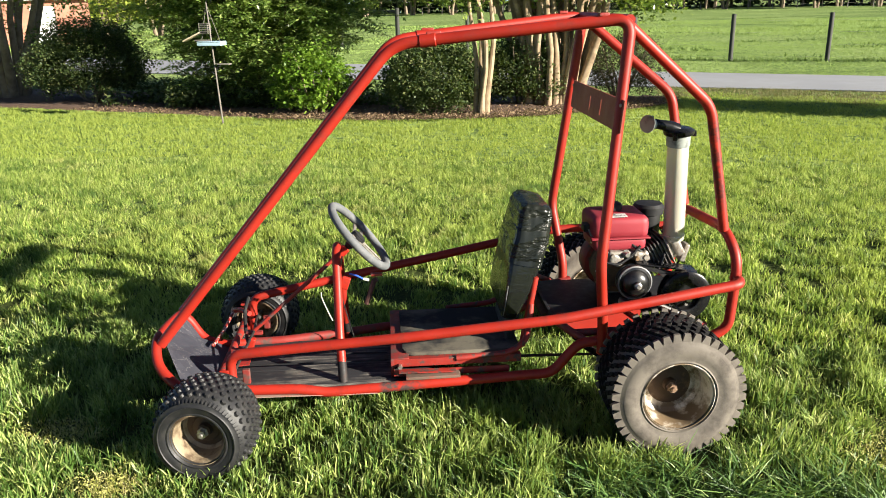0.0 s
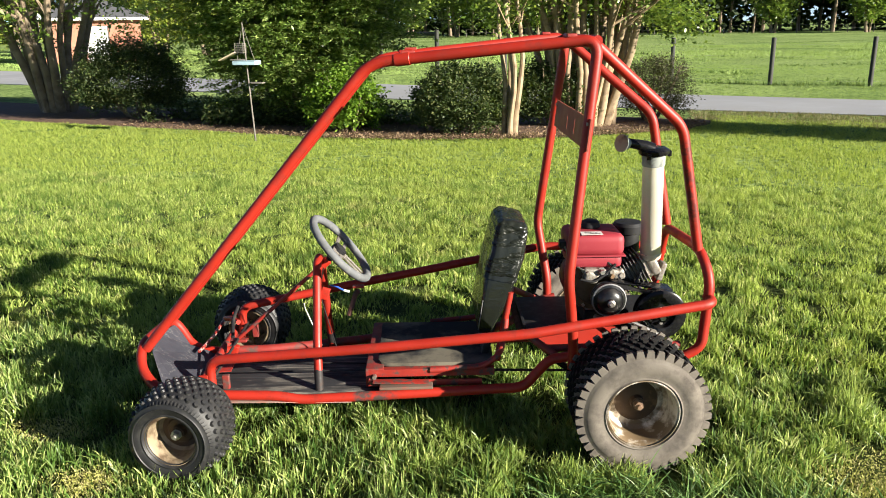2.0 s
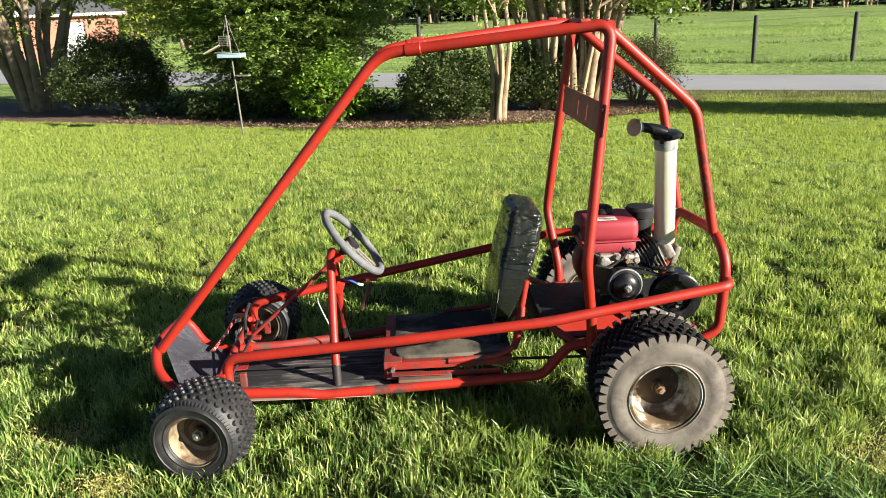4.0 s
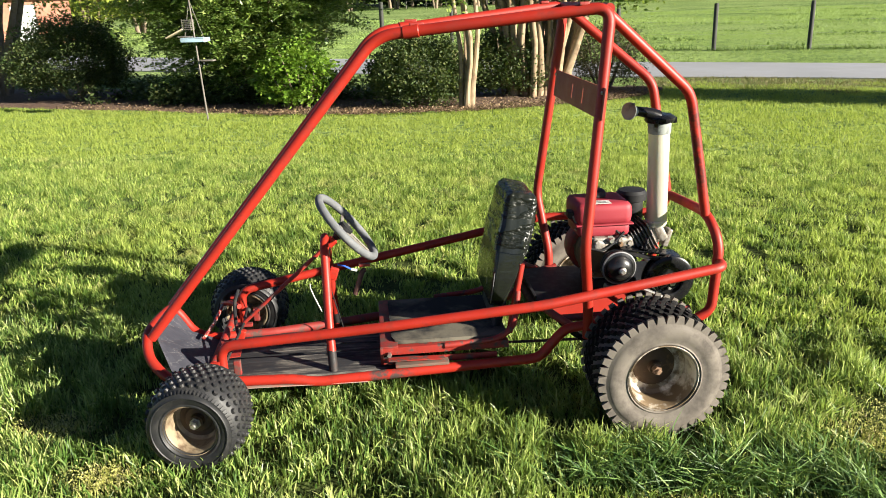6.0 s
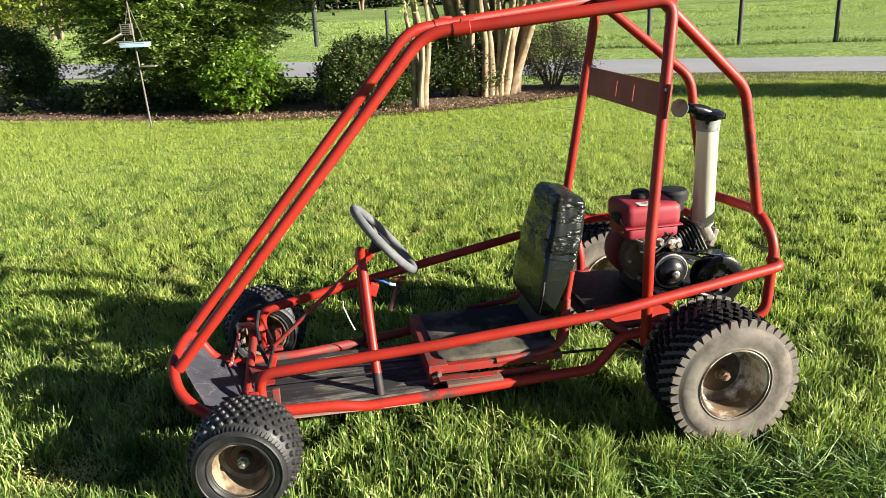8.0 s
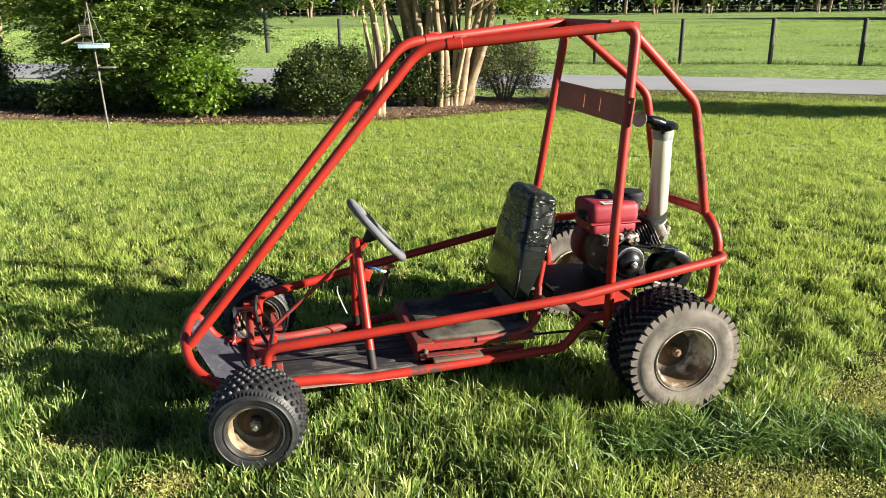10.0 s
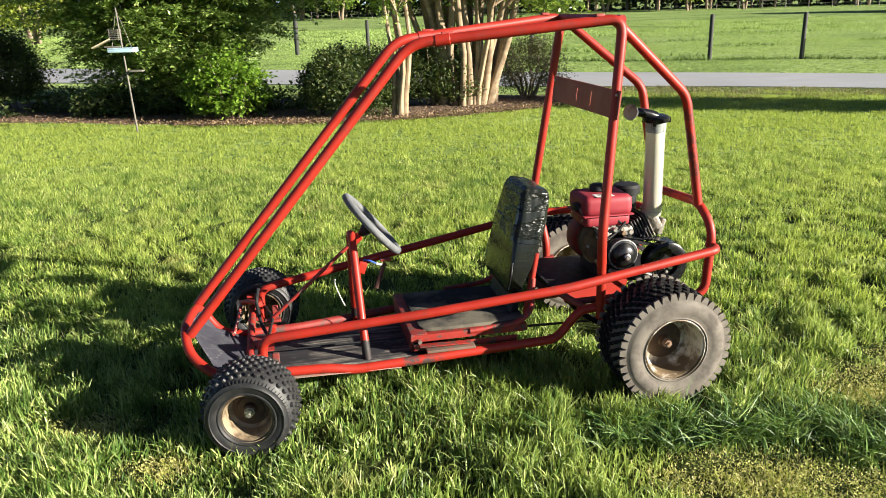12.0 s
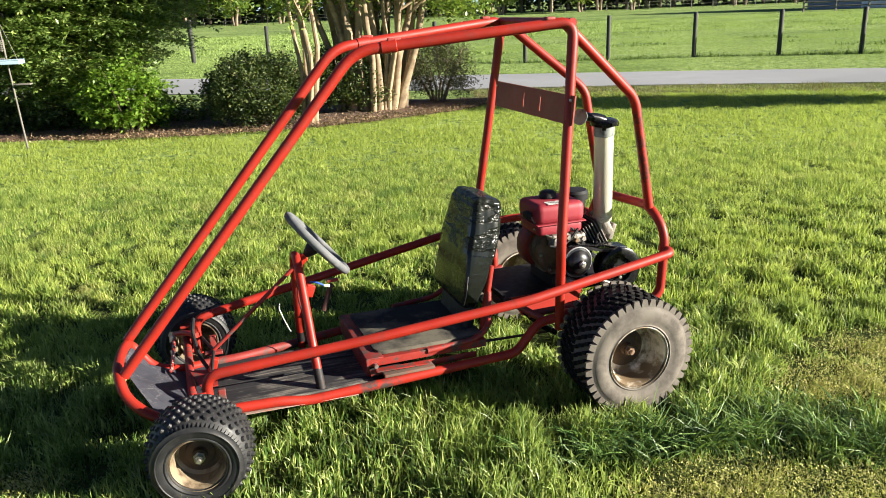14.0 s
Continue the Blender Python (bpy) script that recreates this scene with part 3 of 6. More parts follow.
for s in SIDES:
    # roll cage: nose, windscreen slope, roof, and the rear slope down to the bumper hoop
    c = CAGE[s]
    hip, knee, head = Vector((0.728, s * c["hip"], 0.60)), Vector((0.02, s * c["bend"], 1.36)), Vector((0.826, s * c["roof"], 1.434))
    part("roof_bar", sweep(bmesh.new(), rounded([(-0.925, s * c["nose"], 0.25), knee, knee.lerp(head, 0.4)], 0.075)[:-1] + rounded([knee.lerp(head, 0.4), head, head.lerp(hip, 0.18)], 0.062), R_CAGE, 14), RED, kart)
    bar("rear_slope_bar", [(0.815, s * (c["roof"] - 0.05), 1.425), (1.172, s * c["slope"], 1.115), (1.262, s * c["slope"], 0.64)], R_CAGE - 0.001, 0.05, RED_SOOTY if s < 0 else RED)
    bar("upright", [(0.768, s * c["foot"], 0.21), (0.768, s * (c["foot"] + 0.002), 0.34), hip, head.lerp(hip, 0.12)], R_CAGE - 0.001, 0.05)
    bar("side_rail", RAIL[s], R_RAIL, 0.055)
    bar("floor_rail", FLOOR[s], R_RAIL, 0.05, RED_RAIL if s < 0 else RED_WORN_SHADED)
    part("worn_foot", sweep(bmesh.new(), [(-0.2215, -0.288, 0.088), (-0.2262, -0.250, 0.172)] if s < 0 else [(-0.2215, 0.172, 0.088), (-0.2262, 0.149, 0.172)], 0.0181, 14), DARK_STEEL, kart, "paint worn to dark steel")
    # column legs
    foot = 0.285 if s < 0 else 0.17
    bar("column_leg", [(-0.222, s * foot, 0.09), (-0.230, s * foot * 0.75, 0.26), (-0.236, s * 0.055, 0.552), (-0.236, 0.0, 0.564)], 0.0175, 0.035)

bar("roof_crossbar", [(0.822, -0.35, 1.428), (0.822, 0.315, 1.428)], R_CAGE - 0.002)
bar("nose_hoop", [(-0.70, -0.37, 0.10), (-0.835, -0.338, 0.135), (-0.925, -0.262, 0.195), (-0.947, -0.172, 0.262), (-0.945, -0.01, 0.255), (-0.922, 0.158, 0.25), (-0.838, 0.125, 0.125), (-0.74, 0.105, 0.108), (-0.655, 0.125, 0.104)], R_RAIL, 0.07)
bar("bumper_hoop", [(1.20, -0.335, 0.235), (1.272, -0.338, 0.275), (1.288, -0.335, 0.55), (1.268, -0.245, 0.648), (1.262, 0.17, 0.625), (1.275, 0.28, 0.47), (1.262, 0.30, 0.285), (1.20, 0.30, 0.235)], R_RAIL, 0.07)
# welded sleeves on the roof bars
for s in SIDES:
    bm = bmesh.new()
    lathe(bm, [(0.0205, -0.030), (0.0235, -0.027), (0.0235, 0.027), (0.0205, 0.030)], axis="x", segments=14)
    bmesh.ops.transform(bm, verts=bm.verts, matrix=Matrix.Translation((0.145, s * (CAGE[s]["bend"] + 0.025), 1.3715)) @ Matrix.Rotation(-0.092, 4, "Y") @ Matrix.Rotation(s * 0.197, 4, "Z"))
    part("sleeve", bm, RED, kart)
    bm = bmesh.new()
    box(bm, (0.165, s * (CAGE[s]["bend"] + 0.028), 1.393), (0.05, 0.012, 0.018), bevel=0.003)
    part("tab", bm, RED_CHIPPED, kart)
    bm = bmesh.new()
    box(bm, (0.735, s * (CAGE[s]["roof"] - 0.02), 1.447), (0.035, 0.03, 0.012), bevel=0.003)
    part("roof_tab", bm, RED_CHIPPED, kart)

# back panel between the uprights, with two slots through it
def back_panel():
    bm = bmesh.new()
    t = 0.006
    z0, z1 = 1.057, 1.168
    cuts = [-0.432, -0.1535, -0.1485, 0.0025, 0.0075, 0.305]
    solid = [(cuts[0], cuts[1], z0, z1), (cuts[2], cuts[3], z0, z1), (cuts[4], cuts[5], z0, z1)]
    for a, b in ((cuts[1], cuts[2]), (cuts[3], cuts[4])):
        solid += [(a, b, z0, z0 + 0.025), (a, b, z1 - 0.028, z1)]
    for a, b, c, d in solid:
        lean = 0.797
        box(bm, (lean, (a + b) / 2, (c + d) / 2), (t, b - a, d - c))
    bmesh.ops.remove_doubles(bm, verts=bm.verts, dist=0.0004)
    bmesh.ops.transform(bm, verts=bm.verts, matrix=Matrix.Translation((0.79, 0, 1.12)) @ Matrix.Rotation(radians(6), 4, "Y") @ Matrix.Translation((-0.797, 0, -1.12)))
    part("back_panel", bm, RED_DULL, kart, "dull red sheet-metal panel with two narrow slots", smooth=False)
    for y in (-0.408, 0.285):
        bm = bmesh.new()
        lathe(bm, [(0, -0.006), (0.006, -0.005), (0.006, 0.0), (0, 0.0)], (0.788, y, 1.15), "x", 8)
        part("bolt", bm, STEEL, kart)


back_panel()


def plate(bm, corners, thick):
    """A sheet through the corners, with a thickness downwards along its normal."""
    pts = [Vector(p) for p in corners]
    n = (pts[1] - pts[0]).cross(pts[2] - pts[0]).normalized()
    if n.z < 0:
        n = -n
    top = [bm.verts.new(p) for p in pts]
    low = [bm.verts.new(p - n * thick) for p in pts]
    bm.faces.new(top)
    bm.faces.new(low[::-1])
    for k in range(len(pts)):
        j = (k + 1) % len(pts)
        bm.faces.new((top[k], low[k], low[j], top[j]))
    return bm


# floor boards and the sloping toe board
for k, (a, b) in enumerate(((-0.305, -0.165), (-0.158, -0.012), (-0.006, 0.128))):
    bm = bmesh.new()
    box(bm, (-0.26 - 0.01 * k, (a + b) / 2, 0.098 - 0.003 * k), (0.80, b - a, 0.012), bevel=0.002)
    part("floor_board", bm, BOARD, kart)
bm = plate(bmesh.new(), [(-0.64, -0.29, 0.100), (-0.64, 0.12, 0.100), (-0.74, 0.10, 0.104), (-0.825, 0.105, 0.112), (-0.908, 0.14, 0.232), (-0.93, -0.01, 0.242), (-0.908, -0.17, 0.234), (-0.825, -0.315, 0.142), (-0.74, -0.32, 0.105)], 0.006)
bmesh.ops.triangulate(bm, faces=bm.faces, ngon_method="BEAUTY")
part("toe_board", bm, SCORED, kart, "scuffed black rubber toe board", smooth=False)
for s in SIDES:
    bm = bmesh.new()
    box(bm, (-0.592, s * 0.268, 0.138), (0.028, 0.020, 0.060), bevel=0.004)
    part("bracket", bm, RED_WORN_SHADED, kart)

bm = bmesh.new()
box(bm, (-0.34, -0.334, 0.0805), (0.50, 0.028, 0.002), Matrix.Rotation(radians(1.0), 3, "Y"), 0.0006)
part("pan_edge", bm, WORN_ALLOY, kart, "bare pale metal edge of the floor pan")
# seat base: a box frame of angle iron with a board on it
for s in SIDES:
    bm = bmesh.new()
    box(bm, (0.225, s * 0.25 - 0.025, 0.163), (0.50, 0.006, 0.030), bevel=0.001)
    box(bm, (0.225, s * 0.237 - 0.025, 0.176), (0.50, 0.030, 0.005), bevel=0.001)
    part("seat_rail", bm, RED_CHIPPED, kart)
    bm = bmesh.new()
    box(bm, (0.20, s * 0.267 - 0.025, 0.128), (0.45, 0.006, 0.026), bevel=0.001)
    box(bm, (0.20, s * 0.255 - 0.025, 0.118), (0.45, 0.030, 0.005), bevel=0.001)
    part("slide_rail", bm, RED_CHIPPED, kart)
    bm = bmesh.new()
    box(bm, (0.105, s * 0.285 - 0.025, 0.1425), (0.22, 0.034, 0.004), Matrix.Rotation(0.02, 3, "Y"), 0.001)
    part("slide_flange", bm, RED_CHIPPED, kart)
    bm = bmesh.new()
    box(bm, (0.125, s * 0.315, 0.1265), (0.21, 0.052, 0.012), Matrix.Rotation(0.015, 3, "Z"), 0.003)
    part("step_patch", bm, WORN_WOOD, kart, "worn grey-brown wooden step strip")
    bm = bmesh.new()
    lathe(bm, [(0, -0.012), (0.009, -0.012), (0.009, 0.006), (0, 0.006)], (0.0, s * 0.262 - 0.025, 0.155), "y", 6)
    part("bolt", bm, STEEL, kart)
bm = bmesh.new()
box(bm, (-0.03, -0.028, 0.145), (0.012, 0.50, 0.075), bevel=0.002)
box(bm, (0.0, -0.028, 0.181), (0.07, 0.50, 0.006), bevel=0.002)
# the darker red puts the shade on this front into its colour
part("seat_front", bm, RED_WORN_SHADED, kart)
bm = bmesh.new()
bm = plate(bm, [(0.055, -0.245, 0.193), (0.025, -0.235, 0.193), (0.012, -0.205, 0.193), (0.005, 0.185, 0.193), (0.02, 0.195, 0.193), (0.475, 0.19, 0.193), (0.475, -0.235, 0.193), (0.45, -0.248, 0.193)], 0.015)
part("seat_board", bm, SEAT_MAT, kart, "dusty black seat mat with rounded corners")

# padded seat back, wrapped in black vinyl and tape
def seat_back():
    tilt = Matrix.Translation((0.405, 0, 0.235)) @ Matrix.Rotation(radians(13), 4, "Y")
    bm = bmesh.new()
    box(bm, (0.052, 0, 0.288), (0.122, 0.42, 0.466), bevel=0.036)
    bmesh.ops.subdivide_edges(bm, edges=bm.edges, cuts=3, use_grid_fill=True)
    for v in bm.verts:
        f = max(0.0, min(1.0, (v.co.z - 0.043) / 0.45))
        v.co.y *= (1.0 - 0.36 * f ** 1.6) * (0.88 + 0.12 * min(1.0, f / 0.14))
        v.co.x = -0.008 + (v.co.x + 0.008) * (0.42 + 0.58 * min(1.0, f * 1.25))
        v.co.x += 0.012 * math.sin(math.pi * f) * (1 if v.co.x > 0.035 else -1) - 0.010 * f * f
        puff = 0.007 * noise.noise((v.co.x * 14, v.co.y * 9, v.co.z * 16))
        v.co.x += puff
        v.co.y += puff * 0.7
    wrap = bm.copy()
    bmesh.ops.transform(bm, verts=bm.verts, matrix=tilt)
    back = part("seat_back", bm, VINYL, kart, "smooth black vinyl seat back with a taped top", angle=60)
    bmesh.ops.subdivide_edges(wrap, edges=wrap.edges, cuts=1, use_grid_fill=True)
    wrap.normal_update()
    for v in wrap.verts:                 # crinkled tape round the top
        v.co += v.normal * (0.005 + 0.004 * noise.noise((v.co.x * 40, v.co.y * 22, v.co.z * 70)))
    gone = [f for f in wrap.faces if f.calc_center_median().z < 0.30 + 0.02 * noise.noise((f.calc_center_median().y * 12, 0, 0))]
    bmesh.ops.delete(wrap, geom=gone, context="FACES")
    bmesh.ops.transform(wrap, verts=wrap.verts, matrix=tilt)
    part("tape_wrap", wrap, TAPE, back, "crinkled shiny black tape", angle=50)
    for s in SIDES:
        # thin grey strip added as the light along the pad's lower edge
        bm = bmesh.new()
        sweep(bm, rounded([tilt @ Vector((-0.004, s * 0.188, 0.072)), tilt @ Vector((-0.010, s * 0.206, 0.125)), tilt @ Vector((-0.015, s * 0.197, 0.20))], 0.02), 0.0018, 6)
        part("edge_glint", bm, DULL_GREY, back, "thin grey strip standing in for light on the seat edge")
        bm = bmesh.new()
        sweep(bm, [tilt @ Vector((0.10, s * 0.19, -0.04)), tilt @ Vector((0.088, s * 0.175, 0.25))], 0.014, 10)
        part("seat_strut", bm, RED, kart)
        bm = bmesh.new()
        sweep(bm, rounded([(0.22, s * 0.262 - 0.012, 0.172), (0.43, s * 0.27, 0.182), (0.497, s * 0.262, 0.225), tilt @ Vector((0.105, s * 0.20, 0.06)), tilt @ Vector((0.095, s * 0.185, 0.14))], 0.045), 0.0125, 10)
        part("seat_brace", bm, RED_CHIPPED, kart)
    bm = bmesh.new()
    box(bm, (0.050, 0, 0.08), (0.03, 0.34, 0.22), bevel=0.006)
    bmesh.ops.transform(bm, verts=bm.verts, matrix=tilt @ Matrix.Translation((0, 0, -0.06)))
    part("seat_hinge_board", bm, MATT_BLACK, kart)
    return back


seat_back()

# steering wheel, shaft and linkage
def steering():
    axis = Vector((0.760, 0.008, 0.648)).normalized()
    centre = Vector((-0.142, 0.0, 0.604))
    m = Matrix.Translation(centre) @ axis.to_track_quat("Z", "Y").to_matrix().to_4x4()
    bm = bmesh.new()
    R, r, n, k = 0.160, 0.0165, 48, 12
    rings = []
    for i in range(n):
        a = 2 * math.pi * i / n
        out = Vector((math.cos(a), math.sin(a), 0))
        rings.append([bm.verts.new(out * (R + r * math.cos(b)) + Vector((0, 0, r * math.sin(b)))) for b in (2 * math.pi * j / k for j in range(k))])
    for i in range(n):
        for j in range(k):
            bm.faces.new((rings[i][j], rings[(i + 1) % n][j], rings[(i + 1) % n][(j + 1) % k], rings[i][(j + 1) % k]))
    bmesh.ops.transform(bm, verts=bm.verts, matrix=m)
    wheel = part("steering_wheel", bm, GRIP, kart, "grey foam-covered steering wheel")
    for a in (0, 180, 270):              # slotted spokes, two bars each
        bm = bmesh.new()
        turn = Matrix.Rotation(radians(a), 3, "Z")
        for off in (-0.019, 0.019):
            box(bm, turn @ Vector((0.088, off, -0.012)), (0.140, 0.016, 0.006), turn, 0.001)
        box(bm, turn @ Vector((0.030, 0, -0.014)), (0.030, 0.054, 0.005), turn, 0.001)
        bmesh.ops.transform(bm, verts=bm.verts, matrix=m)
        part("spoke", bm, ALLOY, wheel)
    bm = bmesh.new()
    lathe(bm, [(0, 0.006), (0.03, 0.004), (0.034, -0.02), (0.022, -0.05), (0.012, -0.07), (0, -0.07)], axis="z", segments=20)
    bmesh.ops.transform(bm, verts=bm.verts, matrix=m)
    part("hub", bm, MATT_BLACK, wheel)
    low = centre - axis * 0.60
    part("steering_shaft", sweep(bmesh.new(), [centre - axis * 0.05, low], 0.0085, 10), RED_CHIPPED, kart)
    bm = bmesh.new()
    lathe(bm, [(0.011, -0.03), (0.020, -0.025), (0.020, 0.025), (0.011, 0.03)], axis="z", segments=14)
    bmesh.ops.transform(bm, verts=bm.verts, matrix=Matrix.Translation(centre - axis * 0.10) @ axis.to_track_quat("Z", "Y").to_matrix().to_4x4())
    part("column_bush", bm, RED, kart)
    bm = bmesh.new()
    box(bm, low + Vector((0, 0, -0.01)), (0.07, 0.03, 0.012), bevel=0.003)
    part("pitman_arm", bm, RED_WORN_SHADED, kart)
    for s in SIDES:
        part("tie_rod", sweep(bmesh.new(), [low + Vector((0.0, s * 0.01, 0)), (-0.655, s * 0.42, 0.135)], 0.006, 8), DARK_STEEL, kart)


steering()

# front axle beam, kingpins and stub axles
bar("front_axle", [(-0.70, -0.42, 0.115), (-0.70, -0.30, 0.12), (-0.70, 0.30, 0.12), (-0.70, 0.42, 0.115)], 0.017, 0.04, RED_CHIPPED)
for s in SIDES:
    bm = bmesh.new()
    box(bm, (-0.665, s * 0.318, 0.155), (0.035, 0.008, 0.07), bevel=0.003)
    part("gusset", bm, RED, kart)
bm = bmesh.new()
box(bm, (-0.61, -0.06, 0.165), (0.03, 0.03, 0.085), Matrix.Rotation(0.3, 3, "Y"), 0.005)
part("shaft_stop", bm, RED, kart)
bm = plate(bmesh.new(), [(-0.70, -0.02, 0.150), (-0.60, -0.04, 0.150), (-0.60, -0.16, 0.135), (-0.66, -0.17, 0.135)], 0.004)
part("gusset_plate", bm, RED_CHIPPED, kart, smooth=False)
part("link_arm", sweep(bmesh.new(), rounded([(-0.749, 0.340, 0.172), (-0.702, 0.280, 0.198), (-0.655, 0.22, 0.20)], 0.03), 0.012, 10), RED, kart)
part("link_rod", sweep(bmesh.new(), rounded([(-0.749, 0.340, 0.172), (-0.758, 0.162, 0.155), (-0.768, -0.017, 0.163)], 0.02), 0.0075, 8), RED_FLAKED, kart, "link rod with flaking red paint")
part("brake_hose", tube([(-0.66, 0.26, 0.262), (-0.672, 0.20, 0.225), (-0.655, 0.10, 0.15), (-0.62, 0.0, 0.12)], 0.008, 0.04, 8), MATT_BLACK, kart)
for s in SIDES:
    part("kingpin", sweep(bmesh.new(), [(-0.70, s * 0.425, 0.05), (-0.70, s * 0.425, 0.205)], 0.012, 10), RED_CHIPPED, kart)
    for level in (0.185, 0.065):
        bm = bmesh.new()
        box(bm, (-0.70, s * 0.405, level), (0.045, 0.07, 0.012), bevel=0.003)
        part("yoke", bm, RED_CHIPPED, kart)
    part("pedal_rod", sweep(bmesh.new(), [(-0.60, s * 0.05 - 0.10, 0.125), (-0.05, s * 0.035 - 0.12, 0.122)], 0.0035, 8), MATT_BLACK, kart)

# kill switch, wires and throttle lever at the column
part("wire_loop", tube([(-0.315, 0.03, 0.355), (-0.318, 0.05, 0.33), (-0.300, 0.06, 0.27), (-0.278, 0.06, 0.215)], 0.0024, 0.06, 6), WHITE_PLASTIC, kart)
part("wire_black", tube([(-0.215, -0.03, 0.53), (-0.245, 0.02, 0.40), (-0.205, 0.05, 0.20), (-0.19, 0.08, 0.11)], 0.0025, 0.06, 6), MATT_BLACK, kart)
part("switch_wire", tube([(-0.190, -0.02, 0.450), (-0.165, -0.03, 0.448), (-0.135, -0.03, 0.430)], 0.0042, 0.03, 8), BLUE_PLASTIC, kart)
part("switch_plug", sweep(bmesh.new(), [(-0.135, -0.03, 0.430), (-0.112, -0.03, 0.424)], 0.0055, 8), WHITE_PLASTIC, kart)
bm = bmesh.new()
box(bm, (-0.205, -0.095, 0.44), (0.035, 0.02, 0.05), Matrix.Rotation(radians(20), 3, "Y"), 0.004)
part("bracket", bm, RED, kart)
part("hand_lever", sweep(bmesh.new(), rounded([(-0.080, 0.06, 0.395), (-0.094, 0.06, 0.388), (-0.130, 0.06, 0.285)], 0.01), 0.011, 8), RUST, kart)
bm = bmesh.new()
box(bm, (-0.083, 0.06, 0.415), (0.05, 0.02, 0.012), bevel=0.003)
part("lever_bracket", bm, RED_CHIPPED, kart)

# ---- wheels ----
def block(bm, angle, y, radius, st, sy, sr, skew=0.0, sides=4, lean=0.0, wide=1.12, slim=0.86):
    """A tread block on a tyre: st along the tread, sy across it, sr high."""
    c, s = math.cos(angle), math.sin(angle)
    rad, tan = Vector((c, 0, s)), Vector((-s, 0, c))
    up = (rad + Vector((0, lean, 0))).normalized()
    across = (Vector((0, 1, 0)) - up * up.y).normalized()
    low, top = [], []
    for k in range(sides):
        a = 2 * math.pi * (k + 0.5) / sides
        p, q = math.cos(a), math.sin(a)
        if sides == 4:
            p, q = math.copysign(1, p), math.copysign(1, q)
        off = tan * (p * st / 2 + q * skew * sy / 2) + across * (q * sy / 2)
        base = rad * radius + Vector((0, y, 0))
        low.append(bm.verts.new(base + off * wide - up * 0.004))
        top.append(bm.verts.new(base + off * slim + up * sr))
    bm.faces.new(top)
    for k in range(sides):
        j = (k + 1) % sides
        bm.faces.new((low[k], low[j], top[j], top[k]))


def tyre_profile(R, rim, half, shoulder, rib=0.003):
    """Section of a balloon tyre: bead, sidewall, shoulder, crown, and back."""
    ring = rim + (R - rim) * 0.5
    full = rib < 0.001                   # square shoulders on the lugged tyre
    a, b, c, d = (0.990, 0.968, 0.924, 0.60) if full else (0.975, 0.90, 0.78, 0.55)
    side = [(rim - 0.004, half * 0.74), (rim + 0.005, half * 0.90), (rim + 0.009, half * 0.955), (rim + 0.013, half * (0.93 if full else 0.955)), (rim + 0.015, half * (0.925 if full else 0.945)), (rim + (R - rim) * 0.3, half * 0.985), *([(ring, half)] if full else [(ring - 0.003, half * 0.998), (ring - 0.001, half + rib), (ring + 0.001, half + rib), (ring + 0.003, half * 0.998)]), (rim + (R - rim) * 0.70, half * a), (R - shoulder, half * b), (R - shoulder * 0.45, half * c), (R - shoulder * 0.15, half * d), (R - shoulder * 0.03, half * 0.3)]
    return [(r, -h) for r, h in side] + [(R, 0.0)] + [(r, h) for r, h in reversed(side)]


def crown_radius(R, half, shoulder, y):
    f = abs(y) / half
    return float(np.interp(f, [0, 0.3, 0.55, 0.78, 0.90, 0.975], [R, R - shoulder * 0.03, R - shoulder * 0.15, R - shoulder * 0.45, R - shoulder, R - shoulder * 1.4]))


